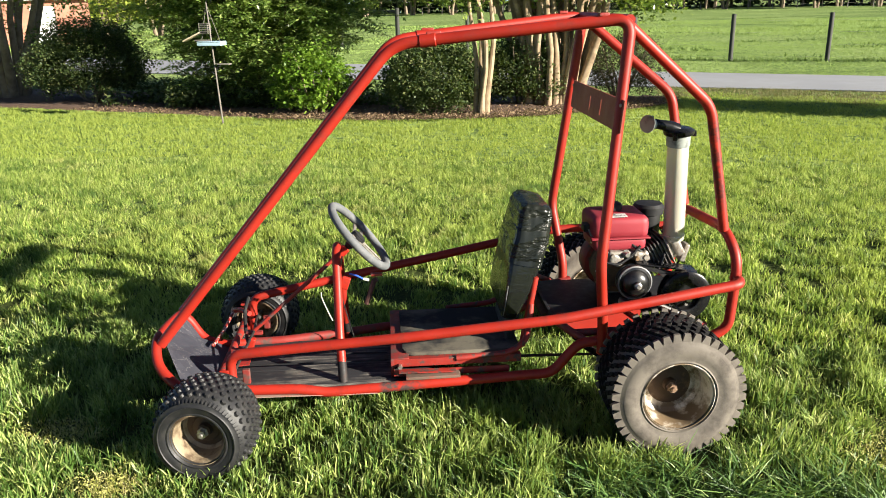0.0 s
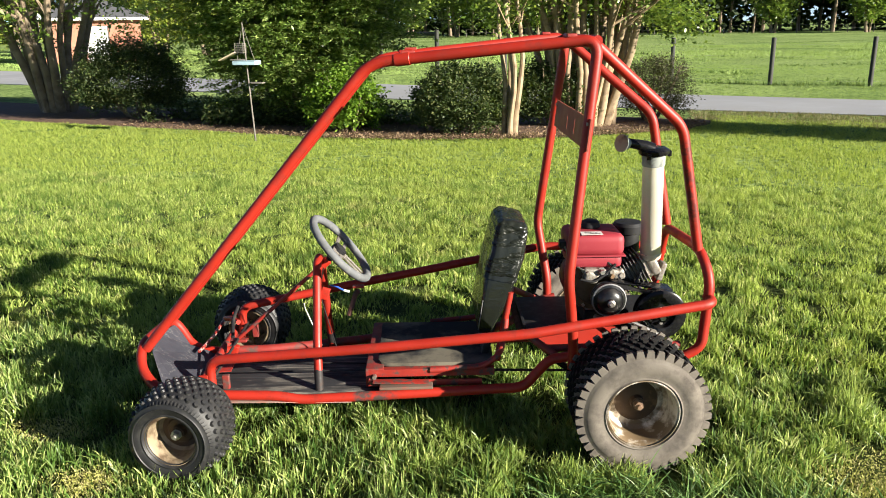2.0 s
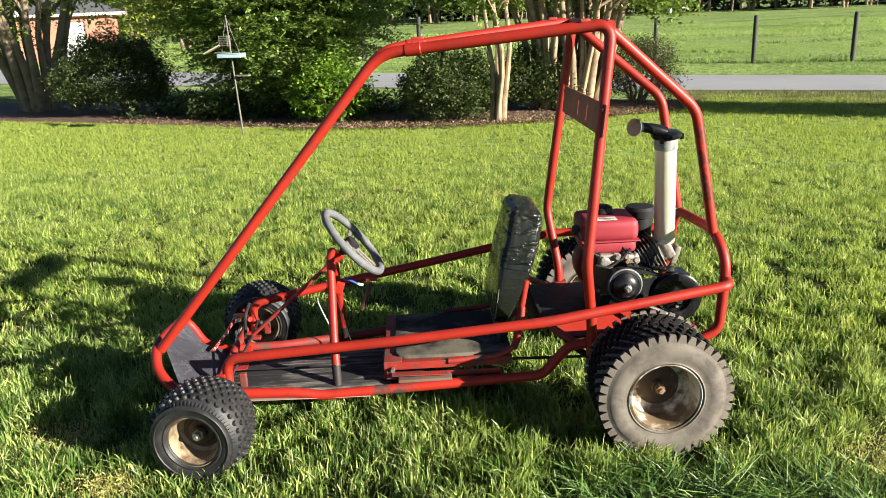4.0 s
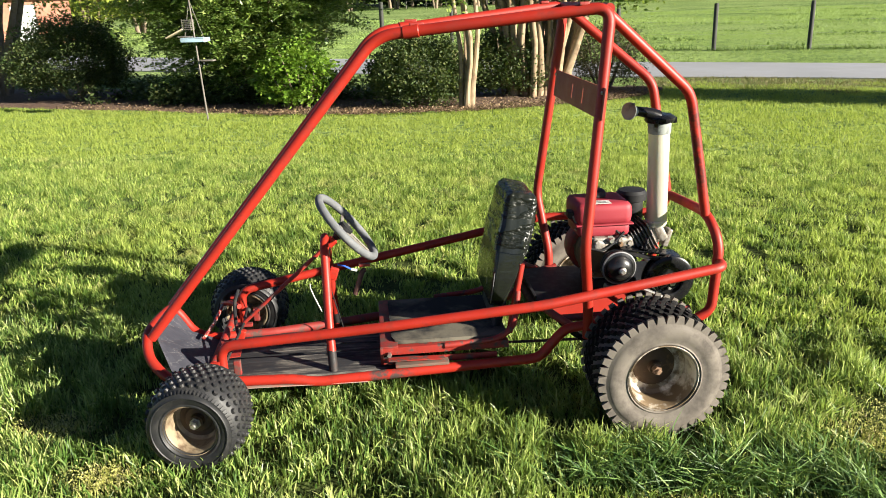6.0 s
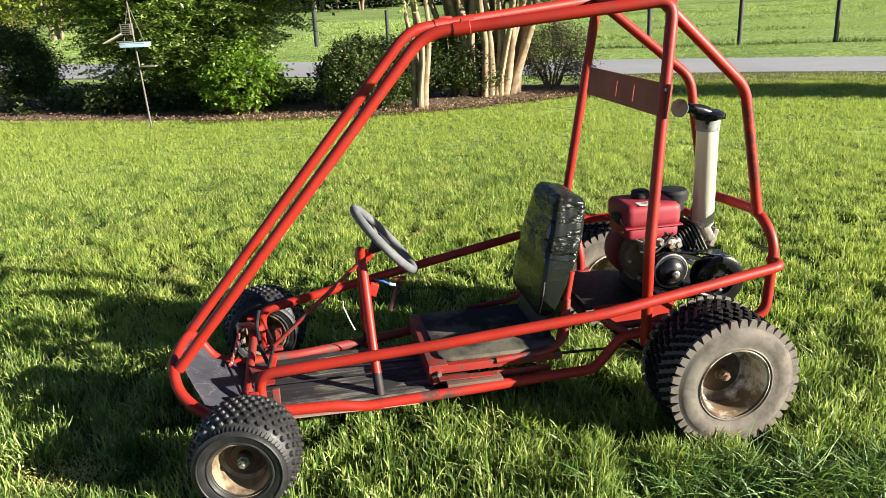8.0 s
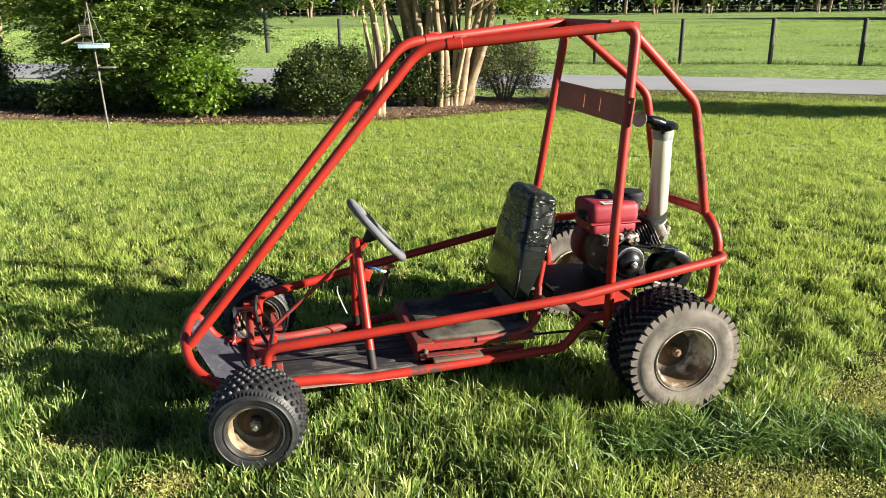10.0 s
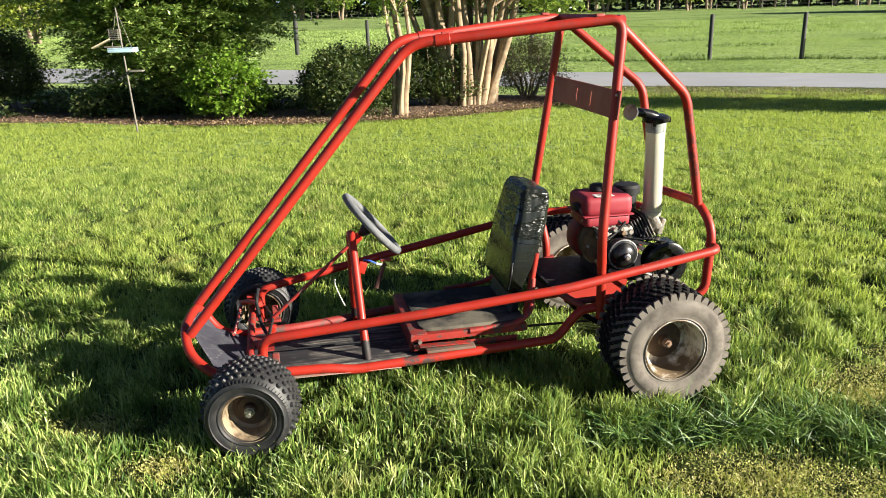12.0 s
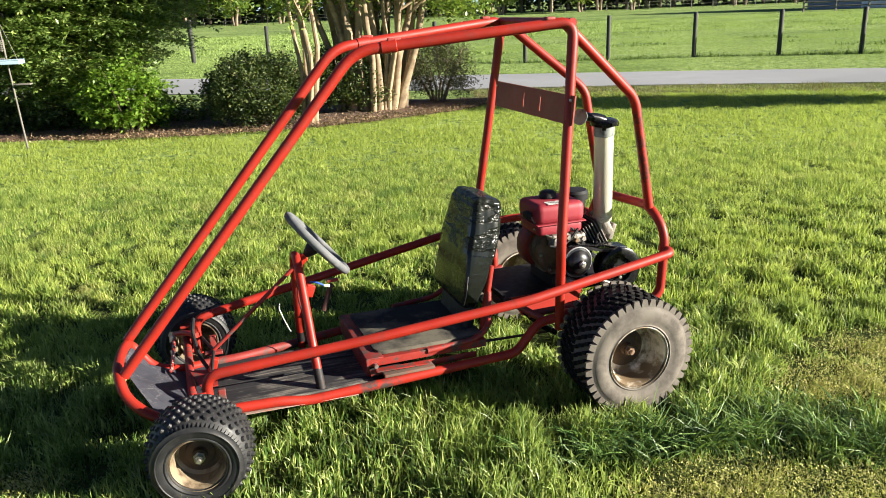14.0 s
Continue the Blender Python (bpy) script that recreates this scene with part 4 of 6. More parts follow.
def wheel_meshes(R, rim, half, knobby):
    out = {}
    bm = bmesh.new()
    lug = 0.008 if knobby else 0.015
    shoulder = 0.050 if knobby else 0.026
    base = R - lug
    lathe(bm, tyre_profile(base, rim, half, shoulder, 0.003 if knobby else 0.0002), segments=72)
    out["tyre"] = finish(bm, "tyre", RUBBER if knobby else DUSTY_RUBBER, angle=50)
    if not knobby:                       # dusty shoulder lugs that run out on the sidewall
        bm = bmesh.new()
        n = 40
        for k in range(n):
            a = 2 * math.pi * k / n
            for s in SIDES:
                block(bm, a, s * 0.872 * half, base - 0.013, 0.0265, 0.013, 0.0265, 0, 4, s * 0.03, 1.25, 0.78)
        out["shoulder_lug"] = finish(bm, "shoulder_lug", DUSTY_RUBBER, smooth=False)
    bm = bmesh.new()
    if knobby:
        n = 34
        for k in range(n):
            a = 2 * math.pi * k / n
            for j, f in enumerate((-0.63, -0.42, -0.21, 0.0, 0.21, 0.42, 0.63)):
                block(bm, a + (math.pi / n) * (j % 2), f * half, crown_radius(base, half, shoulder, f * half), 0.0205, 0.0195, lug, 0, 10, f * 0.5, 1.15, 0.74)
            for s in SIDES:
                for h in (0.25, 0.75):
                    block(bm, a + h * 2 * math.pi / n, s * 0.83 * half, crown_radius(base, half, shoulder, 0.83 * half), 0.0055, 0.032, lug * 0.7, 0, 4, s * 1.0)
    else:
        n = 40
        for k in range(n):
            a = 2 * math.pi * k / n
            for j, f in enumerate((-0.60, -0.36, -0.12, 0.12, 0.36, 0.60)):
                block(bm, a + (math.pi / n) * (j % 2), f * half, crown_radius(base, half, shoulder, f * half), 0.017, 0.024, lug * 0.9, 0.45 if f <= 0 else -0.45, 4, f * 0.2)
            for s in SIDES:
                block(bm, a, s * 0.79 * half, crown_radius(base, half, shoulder, 0.79 * half), 0.019, 0.026, lug + 0.002, 0, 4, s * 0.4)
    out["tread"] = finish(bm, "tread", RUBBER if knobby else RUBBER_DULL, smooth=False)
    bm = bmesh.new()
    d = half * (0.84 if knobby else 0.88)
    deep = half * (0.12 if knobby else 0.05)
    lathe(bm, [(rim + 0.0005, -d - 0.006), (rim + 0.004, -d - 0.005), (rim + 0.004, -d + 0.004), (rim - 0.004, -d + 0.002), (rim - 0.010, -d + 0.014), (rim - 0.013, -deep - 0.012), (rim - 0.026, -deep), (rim * 0.62, -deep - 0.002)], segments=56)
    lathe(bm, [(rim + 0.004, d + 0.004), (rim + 0.003, d + 0.009), (rim - 0.004, d + 0.008), (rim - 0.006, d - 0.006), (rim - 0.010, d - 0.012), (rim - 0.014, 0.0), (rim * 0.9, -deep + 0.012), (0.03, -deep + 0.012), (0, -deep + 0.012)], segments=56)
    hub = bmesh.new()
    # dark rusty disc, wider on front wheels to paint in the dish's shade
    lathe(hub, [(rim * (0.74 if knobby else 0.63), -deep - 0.0025), (rim * 0.63, -deep - 0.0025), (rim * 0.55, -deep - 0.003), (rim * 0.50, -deep - 0.008), (0.026, -deep - 0.010), (0.024, -deep - 0.03), (0, -deep - 0.03)], segments=40)
    out["hub"] = finish(hub, "hub", RIM_DARK)
    out["rim"] = finish(bm, "rim", RIM_PAINT if knobby else RIM_DIRTY_LIT, angle=35)
    bm = bmesh.new()
    end = half - (0.042 if knobby else 0.065)
    lathe(bm, [(0.0, -end - 0.004), (0.007, -end - 0.004), (0.0095, -end + 0.002), (0.0095, half * 1.2), (0, half * 1.2)], segments=12)
    lathe(bm, [(0, -end + 0.006), (0.0165, -end + 0.006), (0.0165, -end + 0.022), (0.021, -end + 0.022), (0.021, -end + 0.025), (0, -end + 0.025)], segments=6)
    out["axle_nut"] = finish(bm, "axle_nut", STEEL if knobby else RUSTY_NUT)
    return out


RUSTY_NUT = worn("rusty_nut", (0.22, 0.14, 0.09), (0.10, 0.06, 0.04), 0.6, 0.4, 40, (0.5, 0.7), 200, 0.2)
FRONT = wheel_meshes(0.184, 0.094, 0.118, True)
REAR = wheel_meshes(0.242, 0.126, 0.130, False)


def wheel(meshes, x, y, z, turn, spin, steer=0.0):
    base = new("wheel", meshes["rim"])
    base.parent = kart
    base.matrix_basis = pose(x, y, z, 0, 0, turn + steer) @ pose(0, 0, 0, 0, spin, 0)
    for key in ("tyre", "tread", "shoulder_lug", "hub", "axle_nut"):
        if key in meshes:
            ob = new(key, meshes[key])
            ob.parent = base
            if key in ("tread", "shoulder_lug"):
                tagged(ob, kind="stuff")
    return base


tagged(wheel(FRONT, -0.690, -0.527, 0.082, 0, 20, -8), "small front wheel with knobby black tyre and cream rim")
tagged(wheel(FRONT, -0.660, 0.515, 0.088, 180, 75), "small front wheel with knobby black tyre and cream rim")
tagged(wheel(REAR, 0.971, -0.538, 0.163, 0, 12), "large rear wheel with dusty lugged tyre and dirty rim")
tagged(wheel(REAR, 0.952, 0.525, 0.165, 180, 50), "large rear wheel with dusty lugged tyre and dirty rim")
part("rear_axle", sweep(bmesh.new(), [(0.971, -0.47, 0.165), (0.971, 0.47, 0.165)], 0.0135, 12), STEEL, kart)
bm = bmesh.new()
lathe(bm, [(0.02, -0.012), (0.085, -0.010), (0.09, 0.0), (0.085, 0.010), (0.02, 0.012)], (0.971, -0.21, 0.165), "y", 36)
part("sprocket", bm, STEEL, kart)

# ---- engine deck and engine ----
part("side_panel", plate(bmesh.new(), [(0.635, -0.176, 0.300), (0.985, -0.176, 0.302), (0.955, -0.182, 0.226), (0.685, -0.182, 0.212)], 0.005), RED, kart, smooth=False)
for s in SIDES:
    bar("deck_rail", [(0.665, s * 0.29, 0.262 if s < 0 else 0.225), (1.20, s * 0.30, 0.272 if s < 0 else 0.225)], 0.015, 0.05, RED_WORN_SHADED)
    bar("rear_stay", [(0.80, s * 0.33, 0.262 if s < 0 else 0.215), (1.20, s * 0.33, 0.24 if s < 0 else 0.215)], 0.015, 0.04, RED_CHIPPED)
    bar("lower_brace", [(0.60, s * 0.265, 0.318), (0.65, s * 0.30, 0.285), (0.72, s * 0.335, 0.243)], 0.015, 0.05, RED_WORN_SHADED)
    bar("hose", [(0.665, s * 0.25, 0.262), (0.735, s * 0.27, 0.19), (0.80, s * 0.275, 0.15)], 0.014, 0.05, BLACK_METAL)
bm = bmesh.new()
box(bm, (0.90, 0.025, 0.290), (0.60, 0.39, 0.010), bevel=0.002)
box(bm, (0.605, 0.025, 0.284), (0.012, 0.39, 0.060), bevel=0.002)
box(bm, (0.95, -0.01, 0.308), (0.18, 0.22, 0.080), bevel=0.004)
part("engine_deck", bm, MATT_BLACK, kart, "oily black steel engine deck")
bar("deck_front_bar", [(0.592, -0.155, 0.279), (0.592, 0.21, 0.279)], 0.015, mat=RUSTY_DARK)

engine = part("engine_block", box(box(bmesh.new(), (0.93, 0.02, 0.43), (0.20, 0.22, 0.15), bevel=0.02), (0.95, 0.0, 0.355), (0.17, 0.20, 0.025), bevel=0.005), ALLOY, kart, "greasy cast-alloy small petrol engine")
bm = bmesh.new()
lathe(bm, [(0, -0.012), (0.070, -0.012), (0.074, -0.020), (0.092, -0.020), (0.098, -0.012), (0.098, 0.004), (0.092, 0.008), (0.092, 0.09), (0, 0.09)], (0.895, -0.085, 0.447), "y", 40)
part("crankcase_cover", bm, GREASY_ALLOY, engine)
for k in range(6):
    a = k * math.pi / 3
    bm = bmesh.new()
    lathe(bm, [(0, -0.012), (0.007, -0.011), (0.007, 0.004), (0, 0.004)], (0.895 + 0.084 * math.cos(a), -0.105, 0.447 + 0.084 * math.sin(a)), "y", 6)
    part("bolt", bm, STEEL, engine)
# recoil housing on the front
bm = bmesh.new()
lathe(bm, [(0, 0.125), (0.045, 0.125), (0.096, 0.105), (0.107, 0.08), (0.109, 0.005), (0.102, -0.008), (0, -0.008)], (0.889, 0.0, 0.450), "y", 40)
part("recoil_housing", bm, RED_WORN_SHADED, engine)
# slanting finned cylinder
cyl = Matrix.Translation((1.045, -0.075, 0.505)) @ Matrix.Rotation(radians(62), 4, "Y")
for k in range(9):
    bm = bmesh.new()
    box(bm, (0, 0, -0.06 + k * 0.0145), (0.125, 0.130, 0.0045), bevel=0.0015)
    bmesh.ops.transform(bm, verts=bm.verts, matrix=cyl)
    part("fin", bm, ALLOY if k > 7 else FIN_BLACK, engine)
bm = bmesh.new()
box(bm, (0, 0, 0.01), (0.075, 0.085, 0.15), bevel=0.008)
box(bm, (0, 0, 0.095), (0.10, 0.105, 0.035), bevel=0.01)
bmesh.ops.transform(bm, verts=bm.verts, matrix=cyl)
part("cylinder", bm, ALLOY, engine)
part("spark_lead", tube([(1.12, -0.06, 0.56), (1.16, -0.09, 0.55), (1.165, -0.08, 0.46), (1.12, -0.05, 0.42)], 0.0045, 0.03, 8), MATT_BLACK, engine)
# fuel tank: two pressed shells with a flange
tank_at = (0.892, -0.045, 0.592)
bm = bmesh.new()
box(bm, (tank_at[0], tank_at[1], tank_at[2] + 0.043), (0.228, 0.205, 0.089), bevel=0.030)
box(bm, (tank_at[0], tank_at[1], tank_at[2] - 0.024), (0.214, 0.192, 0.060), bevel=0.024)
tank = part("fuel_tank", bm, TANK_RED, engine, "faded red pressed-steel fuel tank")
bm = bmesh.new()
box(bm, (tank_at[0], tank_at[1], tank_at[2]), (0.236, 0.213, 0.006), bevel=0.0025)
part("flange", bm, TANK_RED, engine)
bm = bmesh.new()
lathe(bm, [(0, 0.034), (0.024, 0.033), (0.036, 0.026), (0.040, 0.006), (0.034, 0.0), (0, 0.0)], (0.888, -0.02, tank_at[2] + 0.0865), "z", 24)
part("fuel_cap", bm, MATT_BLACK, engine)
bm = bmesh.new()
box(bm, (0.875, -0.118, tank_at[2] + 0.0882), (0.085, 0.05, 0.0012))
part("label_plate", bm, STICKER, engine, "small worn white label")
for k, (dx, wd) in enumerate(((-0.02, 0.03), (0.0, 0.05), (0.02, 0.04))):
    bm = bmesh.new()
    box(bm, (0.875 + dx * 0.6, -0.105 - k * 0.012, tank_at[2] + 0.0893), (wd, 0.004, 0.0006))
    part("label_bar", bm, MATT_BLACK, engine)
# air cleaner
bm = bmesh.new()
lathe(bm, [(0, 0.0), (0.045, 0.0), (0.05, 0.01), (0.05, 0.085), (0.062, 0.09), (0.064, 0.12), (0.055, 0.132), (0.02, 0.136), (0, 0.136)], (1.065, 0.06, 0.548), "z", 32)
part("air_cleaner", bm, MATT_BLACK, engine, "black plastic air cleaner")
part("intake", tube([(1.065, 0.06, 0.565), (1.06, 0.05, 0.50), (1.0, 0.04, 0.48)], 0.022, 0.03, 12), MATT_BLACK, engine)
for k, (bx, bz, br) in enumerate(((0.915, 0.530, 0.012), (0.955, 0.512, 0.010), (0.985, 0.490, 0.013), (1.01, 0.470, 0.010))):
    bm = bmesh.new()
    lathe(bm, [(0, -0.022), (br * 0.8, -0.022), (br, -0.016), (br, 0.0), (br * 1.5, 0.0), (br * 1.5, 0.006), (0, 0.006)], (bx, -0.15, bz), "y", 6 + 4 * (k % 2))
    part("stud", bm, (STEEL, GREASY_ALLOY, MATT_BLACK)[k % 3], engine)
for pts in (((0.83, -0.16, 0.50), (0.88, -0.17, 0.49), (0.93, -0.16, 0.52), (0.97, -0.15, 0.56)), ((0.99, -0.16, 0.45), (1.04, -0.17, 0.47), (1.08, -0.13, 0.52))):
    part("hose", tube(list(pts), 0.0055, 0.02, 8), MATT_BLACK, engine)
bm = bmesh.new()
box(bm, (0.925, -0.125, 0.522), (0.165, 0.06, 0.034), Matrix.Rotation(0.06, 3, "Y"), 0.012)
box(bm, (0.875, -0.135, 0.505), (0.06, 0.05, 0.05), Matrix.Rotation(0.3, 3, "Y"), 0.014)
box(bm, (0.985, -0.125, 0.512), (0.05, 0.06, 0.045), Matrix.Rotation(-0.35, 3, "Y"), 0.012)
part("casting", bm, ALLOY, engine, "pale greasy alloy casting under the tank")
for bx, bz, br in ((0.86, 0.535, 0.011), (0.905, 0.542, 0.009), (0.955, 0.538, 0.012), (0.995, 0.525, 0.013)):
    bm = bmesh.new()
    lathe(bm, [(0, -0.022), (br * 0.7, -0.022), (br, -0.016), (br, 0.01), (0, 0.01)], (bx, -0.138, bz - 0.012), "y", 14)
    part("boss", bm, ALLOY, engine)
part("fuel_line", tube([(0.93, -0.13, 0.575), (0.96, -0.15, 0.545), (1.0, -0.13, 0.525)], 0.005, 0.02, 8), MATT_BLACK, engine)
part("throttle_rod", tube([(0.78, -0.10, 0.57), (0.84, -0.15, 0.535), (0.99, -0.13, 0.52)], 0.004, 0.02, 6), STEEL, engine)

bm = bmesh.new()
box(bm, (0.905, -0.215, 0.345), (0.055, 0.05, 0.022), Matrix.Rotation(0.35, 3, "Y"), 0.006)
part("mounting_foot", bm, ALLOY, engine)
# muffler: an upright can with a black cap and a turned-out spout
def muffler():
    low, top = Vector((1.124, -0.091, 0.560)), Vector((1.106, -0.116, 0.998))
    m = Matrix.Translation(low) @ (top - low).to_track_quat("Z", "Y").to_matrix().to_4x4()
    L = (top - low).length
    bm = bmesh.new()
    lathe(bm, [(0, 0), (0.036, 0.002), (0.041, 0.008), (0.041, L * 0.98), (0, L)], axis="z", segments=36)
    lathe(bm, [(0.041, 0.018), (0.0432, 0.020), (0.0432, 0.026), (0.041, 0.028)], axis="z", segments=36)
    bmesh.ops.transform(bm, verts=bm.verts, matrix=m)
    can = part("muffler", bm, CHROME, kart, "tall brushed steel muffler can with black cap")
    bm = bmesh.new()
    box(bm, (0.0405, 0.0, L * 0.5), (0.003, 0.005, L * 0.95), bevel=0.001)
    bmesh.ops.transform(bm, verts=bm.verts, matrix=m @ Matrix.Rotation(radians(2), 4, "Z"))
    part("seam", bm, CHROME, can)
    bm = bmesh.new()
    lathe(bm, [(0.040, L - 0.006), (0.055, L - 0.004), (0.059, L + 0.002), (0.059, L + 0.013), (0.046, L + 0.021), (0, L + 0.023)], axis="z", segments=32)
    for a in (0.6, 2.7, 4.8):            # clamp lugs
        box(bm, (0.060 * math.cos(a), 0.060 * math.sin(a), L - 0.004), (0.016, 0.016, 0.022), Matrix.Rotation(a, 3, "Z"), 0.003)
    bmesh.ops.transform(bm, verts=bm.verts, matrix=m)
    part("cap", bm, BLACK_METAL, can, "black clamped lid")
    bm = bmesh.new()
    lathe(bm, [(0.041, L - 0.050), (0.0445, L - 0.048), (0.0455, L - 0.008), (0.041, L - 0.006)], axis="z", segments=32)
    bmesh.ops.transform(bm, verts=bm.verts, matrix=m)
    part("collar", bm, FLAP_GREY, can)
    bm = bmesh.new()
    sweep(bm, rounded([(1.099, -0.116, 1.012), (1.054, -0.121, 1.030), (0.9941, -0.128, 1.042)], 0.03), 0.025, 16, 0.018)
    part("spout", bm, BLACK_METAL, can)
    bm = bmesh.new()
    lathe(bm, [(0, 0.030), (0.031, 0.030), (0.034, 0.032), (0.034, 0.035), (0.0, 0.037)], axis="z", segments=28)
    lathe(bm, [(0.0175, 0.0), (0.0215, 0.001), (0.0215, 0.018), (0.0175, 0.019)], axis="z", segments=24)
    box(bm, (0.0, 0.026, 0.022), (0.012, 0.012, 0.03), bevel=0.002)
    bmesh.ops.transform(bm, verts=bm.verts, matrix=Matrix.Translation((0.9971, -0.13, 1.038)) @ Vector((-0.80, -0.58, 0.16)).to_track_quat("Z", "Y").to_matrix().to_4x4())
    part("rain_flap", bm, FLAP_GREY, can)
    part("header_pipe", tube([(1.134, -0.091, 0.55), (1.137, -0.086, 0.50), (1.109, -0.056, 0.475)], 0.016, 0.03, 12), STEEL, can)
    bm = bmesh.new()
    box(bm, (1.174, -0.076, 0.505), (0.022, 0.05, 0.075), Matrix.Rotation(0.3, 3, "Y"), 0.005)
    part("mounting_bracket", bm, ALLOY, can)


muffler()

bm = bmesh.new()
box(bm, (1.07, -0.155, 0.478), (0.25, 0.075, 0.006), Matrix.Rotation(radians(10), 3, "Y"), 0.002)
part("belt_guard", bm, BLACK_METAL, kart)
bm = bmesh.new()
box(bm, (0.772, -0.07, 0.625), (0.035, 0.05, 0.03), bevel=0.006)
part("governor_bracket", bm, MATT_BLACK, engine)
part("governor_link", tube([(0.775, -0.09, 0.62), (0.80, -0.12, 0.565), (0.845, -0.13, 0.545)], 0.006, 0.02, 8), ALLOY, engine)

# belt drive: clutch, driven pulley and belt
bm = bmesh.new()
lathe(bm, [(0, -0.050), (0.015, -0.050), (0.017, -0.042), (0.030, -0.039), (0.043, -0.032), (0.051, -0.021), (0.053, -0.013), (0.055, -0.015), (0.066, -0.012), (0.070, -0.006), (0.070, 0.006), (0.03, 0.016), (0.066, 0.030), (0.066, 0.036), (0, 0.036)], (0.935, -0.205, 0.43), "y", 44)
clutch = part("clutch", bm, GLOSS_BLACK, kart, "black drive clutch with steel centre nut")
bm = bmesh.new()
lathe(bm, [(0, -0.064), (0.008, -0.064), (0.010, -0.060), (0.0145, -0.058), (0.0155, -0.044), (0, -0.044)], (0.935, -0.205, 0.43), "y", 16)
part("nut", bm, STEEL, clutch)
bm = bmesh.new()
lathe(bm, [(0.0630, -0.0125), (0.0650, -0.0140), (0.0690, -0.0115), (0.0690, -0.0070), (0.0630, -0.0105)], (0.935, -0.205, 0.43), "y", 44)
part("rim_ring", bm, DULL_GREY, clutch)
bm = bmesh.new()
lathe(bm, [(0, -0.05), (0.020, -0.05), (0.020, -0.008), (0.054, -0.006), (0.057, -0.020), (0.060, -0.022), (0.096, -0.020), (0.102, -0.016), (0.103, 0.0), (0.04, 0.014), (0.099, 0.026), (0.099, 0.034), (0, 0.034)], (1.142, -0.205, 0.366), "y", 48)
pulley = part("driven_pulley", bm, BLACK_METAL, kart, "large black driven pulley")
bm = bmesh.new()
lathe(bm, [(0, -0.055), (0.012, -0.055), (0.012, -0.045), (0, -0.045)], (1.142, -0.205, 0.366), "y", 6)
part("nut", bm, STEEL, pulley)
for k in range(3):
    a = 0.6 + k * 2 * math.pi / 3
    bm = bmesh.new()
    lathe(bm, [(0, -0.022), (0.007, -0.021), (0.007, -0.010), (0, -0.010)], (1.142 + 0.034 * math.cos(a), -0.205, 0.366 + 0.034 * math.sin(a)), "y", 6)
    part("bolt", bm, STEEL, pulley)
def belt():
    c1, r1, c2, r2 = Vector((0.935, 0.43)), 0.056, Vector((1.142, 0.366)), 0.070
    d = (c2 - c1).normalized()
    up = Vector((-d.y, d.x))
    path = []
    for i in range(13):
        a = math.pi / 2 + math.pi * i / 12
        p = c1 + (d * math.cos(a) + up * math.sin(a)) * r1
        path.append((p.x, p.y))
    for i in range(13):
        a = -math.pi / 2 + math.pi * i / 12
        p = c2 + (d * math.cos(a) + up * math.sin(a)) * r2
        path.append((p.x, p.y))
    bm = bmesh.new()
    rings = []
    n = len(path)
    for k, (x, z) in enumerate(path):
        c = c1 if k < 13 else c2
        o = Vector((x - c.x, z - c.y)).normalized() * 0.010
        rings.append([bm.verts.new((x, -0.209, z)), bm.verts.new((x, -0.186, z)), bm.verts.new((x + o.x, -0.184, z + o.y)), bm.verts.new((x + o.x, -0.211, z + o.y))])
    for k in range(n):
        a, b = rings[k], rings[(k + 1) % n]
        for j in range(4):
            bm.faces.new((a[j], a[(j + 1) % 4], b[(j + 1) % 4], b[j]))
    part("belt", bm, RUBBER, kart)


belt()
bm = bmesh.new()
lathe(bm, [(0.02, -0.02), (0.075, -0.018), (0.08, 0.0), (0.075, 0.018), (0.02, 0.02)], (1.15, -0.12, 0.36), "y", 32)
part("jackshaft_sprocket", bm, MATT_BLACK, kart)
part("jackshaft", sweep(bmesh.new(), [(1.142, -0.24, 0.366), (1.142, 0.12, 0.366)], 0.010, 10), STEEL, kart)
part("chain_guard", tube([(0.98, -0.24, 0.365), (1.06, -0.26, 0.335), (1.12, -0.27, 0.305)], 0.007, 0.03, 8), STEEL, kart)
part("brake_rod", sweep(bmesh.new(), [(0.40, -0.20, 0.135), (0.95, -0.22, 0.13)], 0.006, 8), RUSTY_DARK, kart)
part("chassis_tube", sweep(bmesh.new(), [(0.40, 0.12, 0.12), (0.95, 0.12, 0.14)], 0.012, 8), RED_CHIPPED, kart)

# ---- plants ----
rng = np.random.default_rng(7)


def patchiness(x, y, scale, seed):
    return np.array([noise.noise((a * scale + seed, b * scale, seed)) for a, b in zip(x, y)])


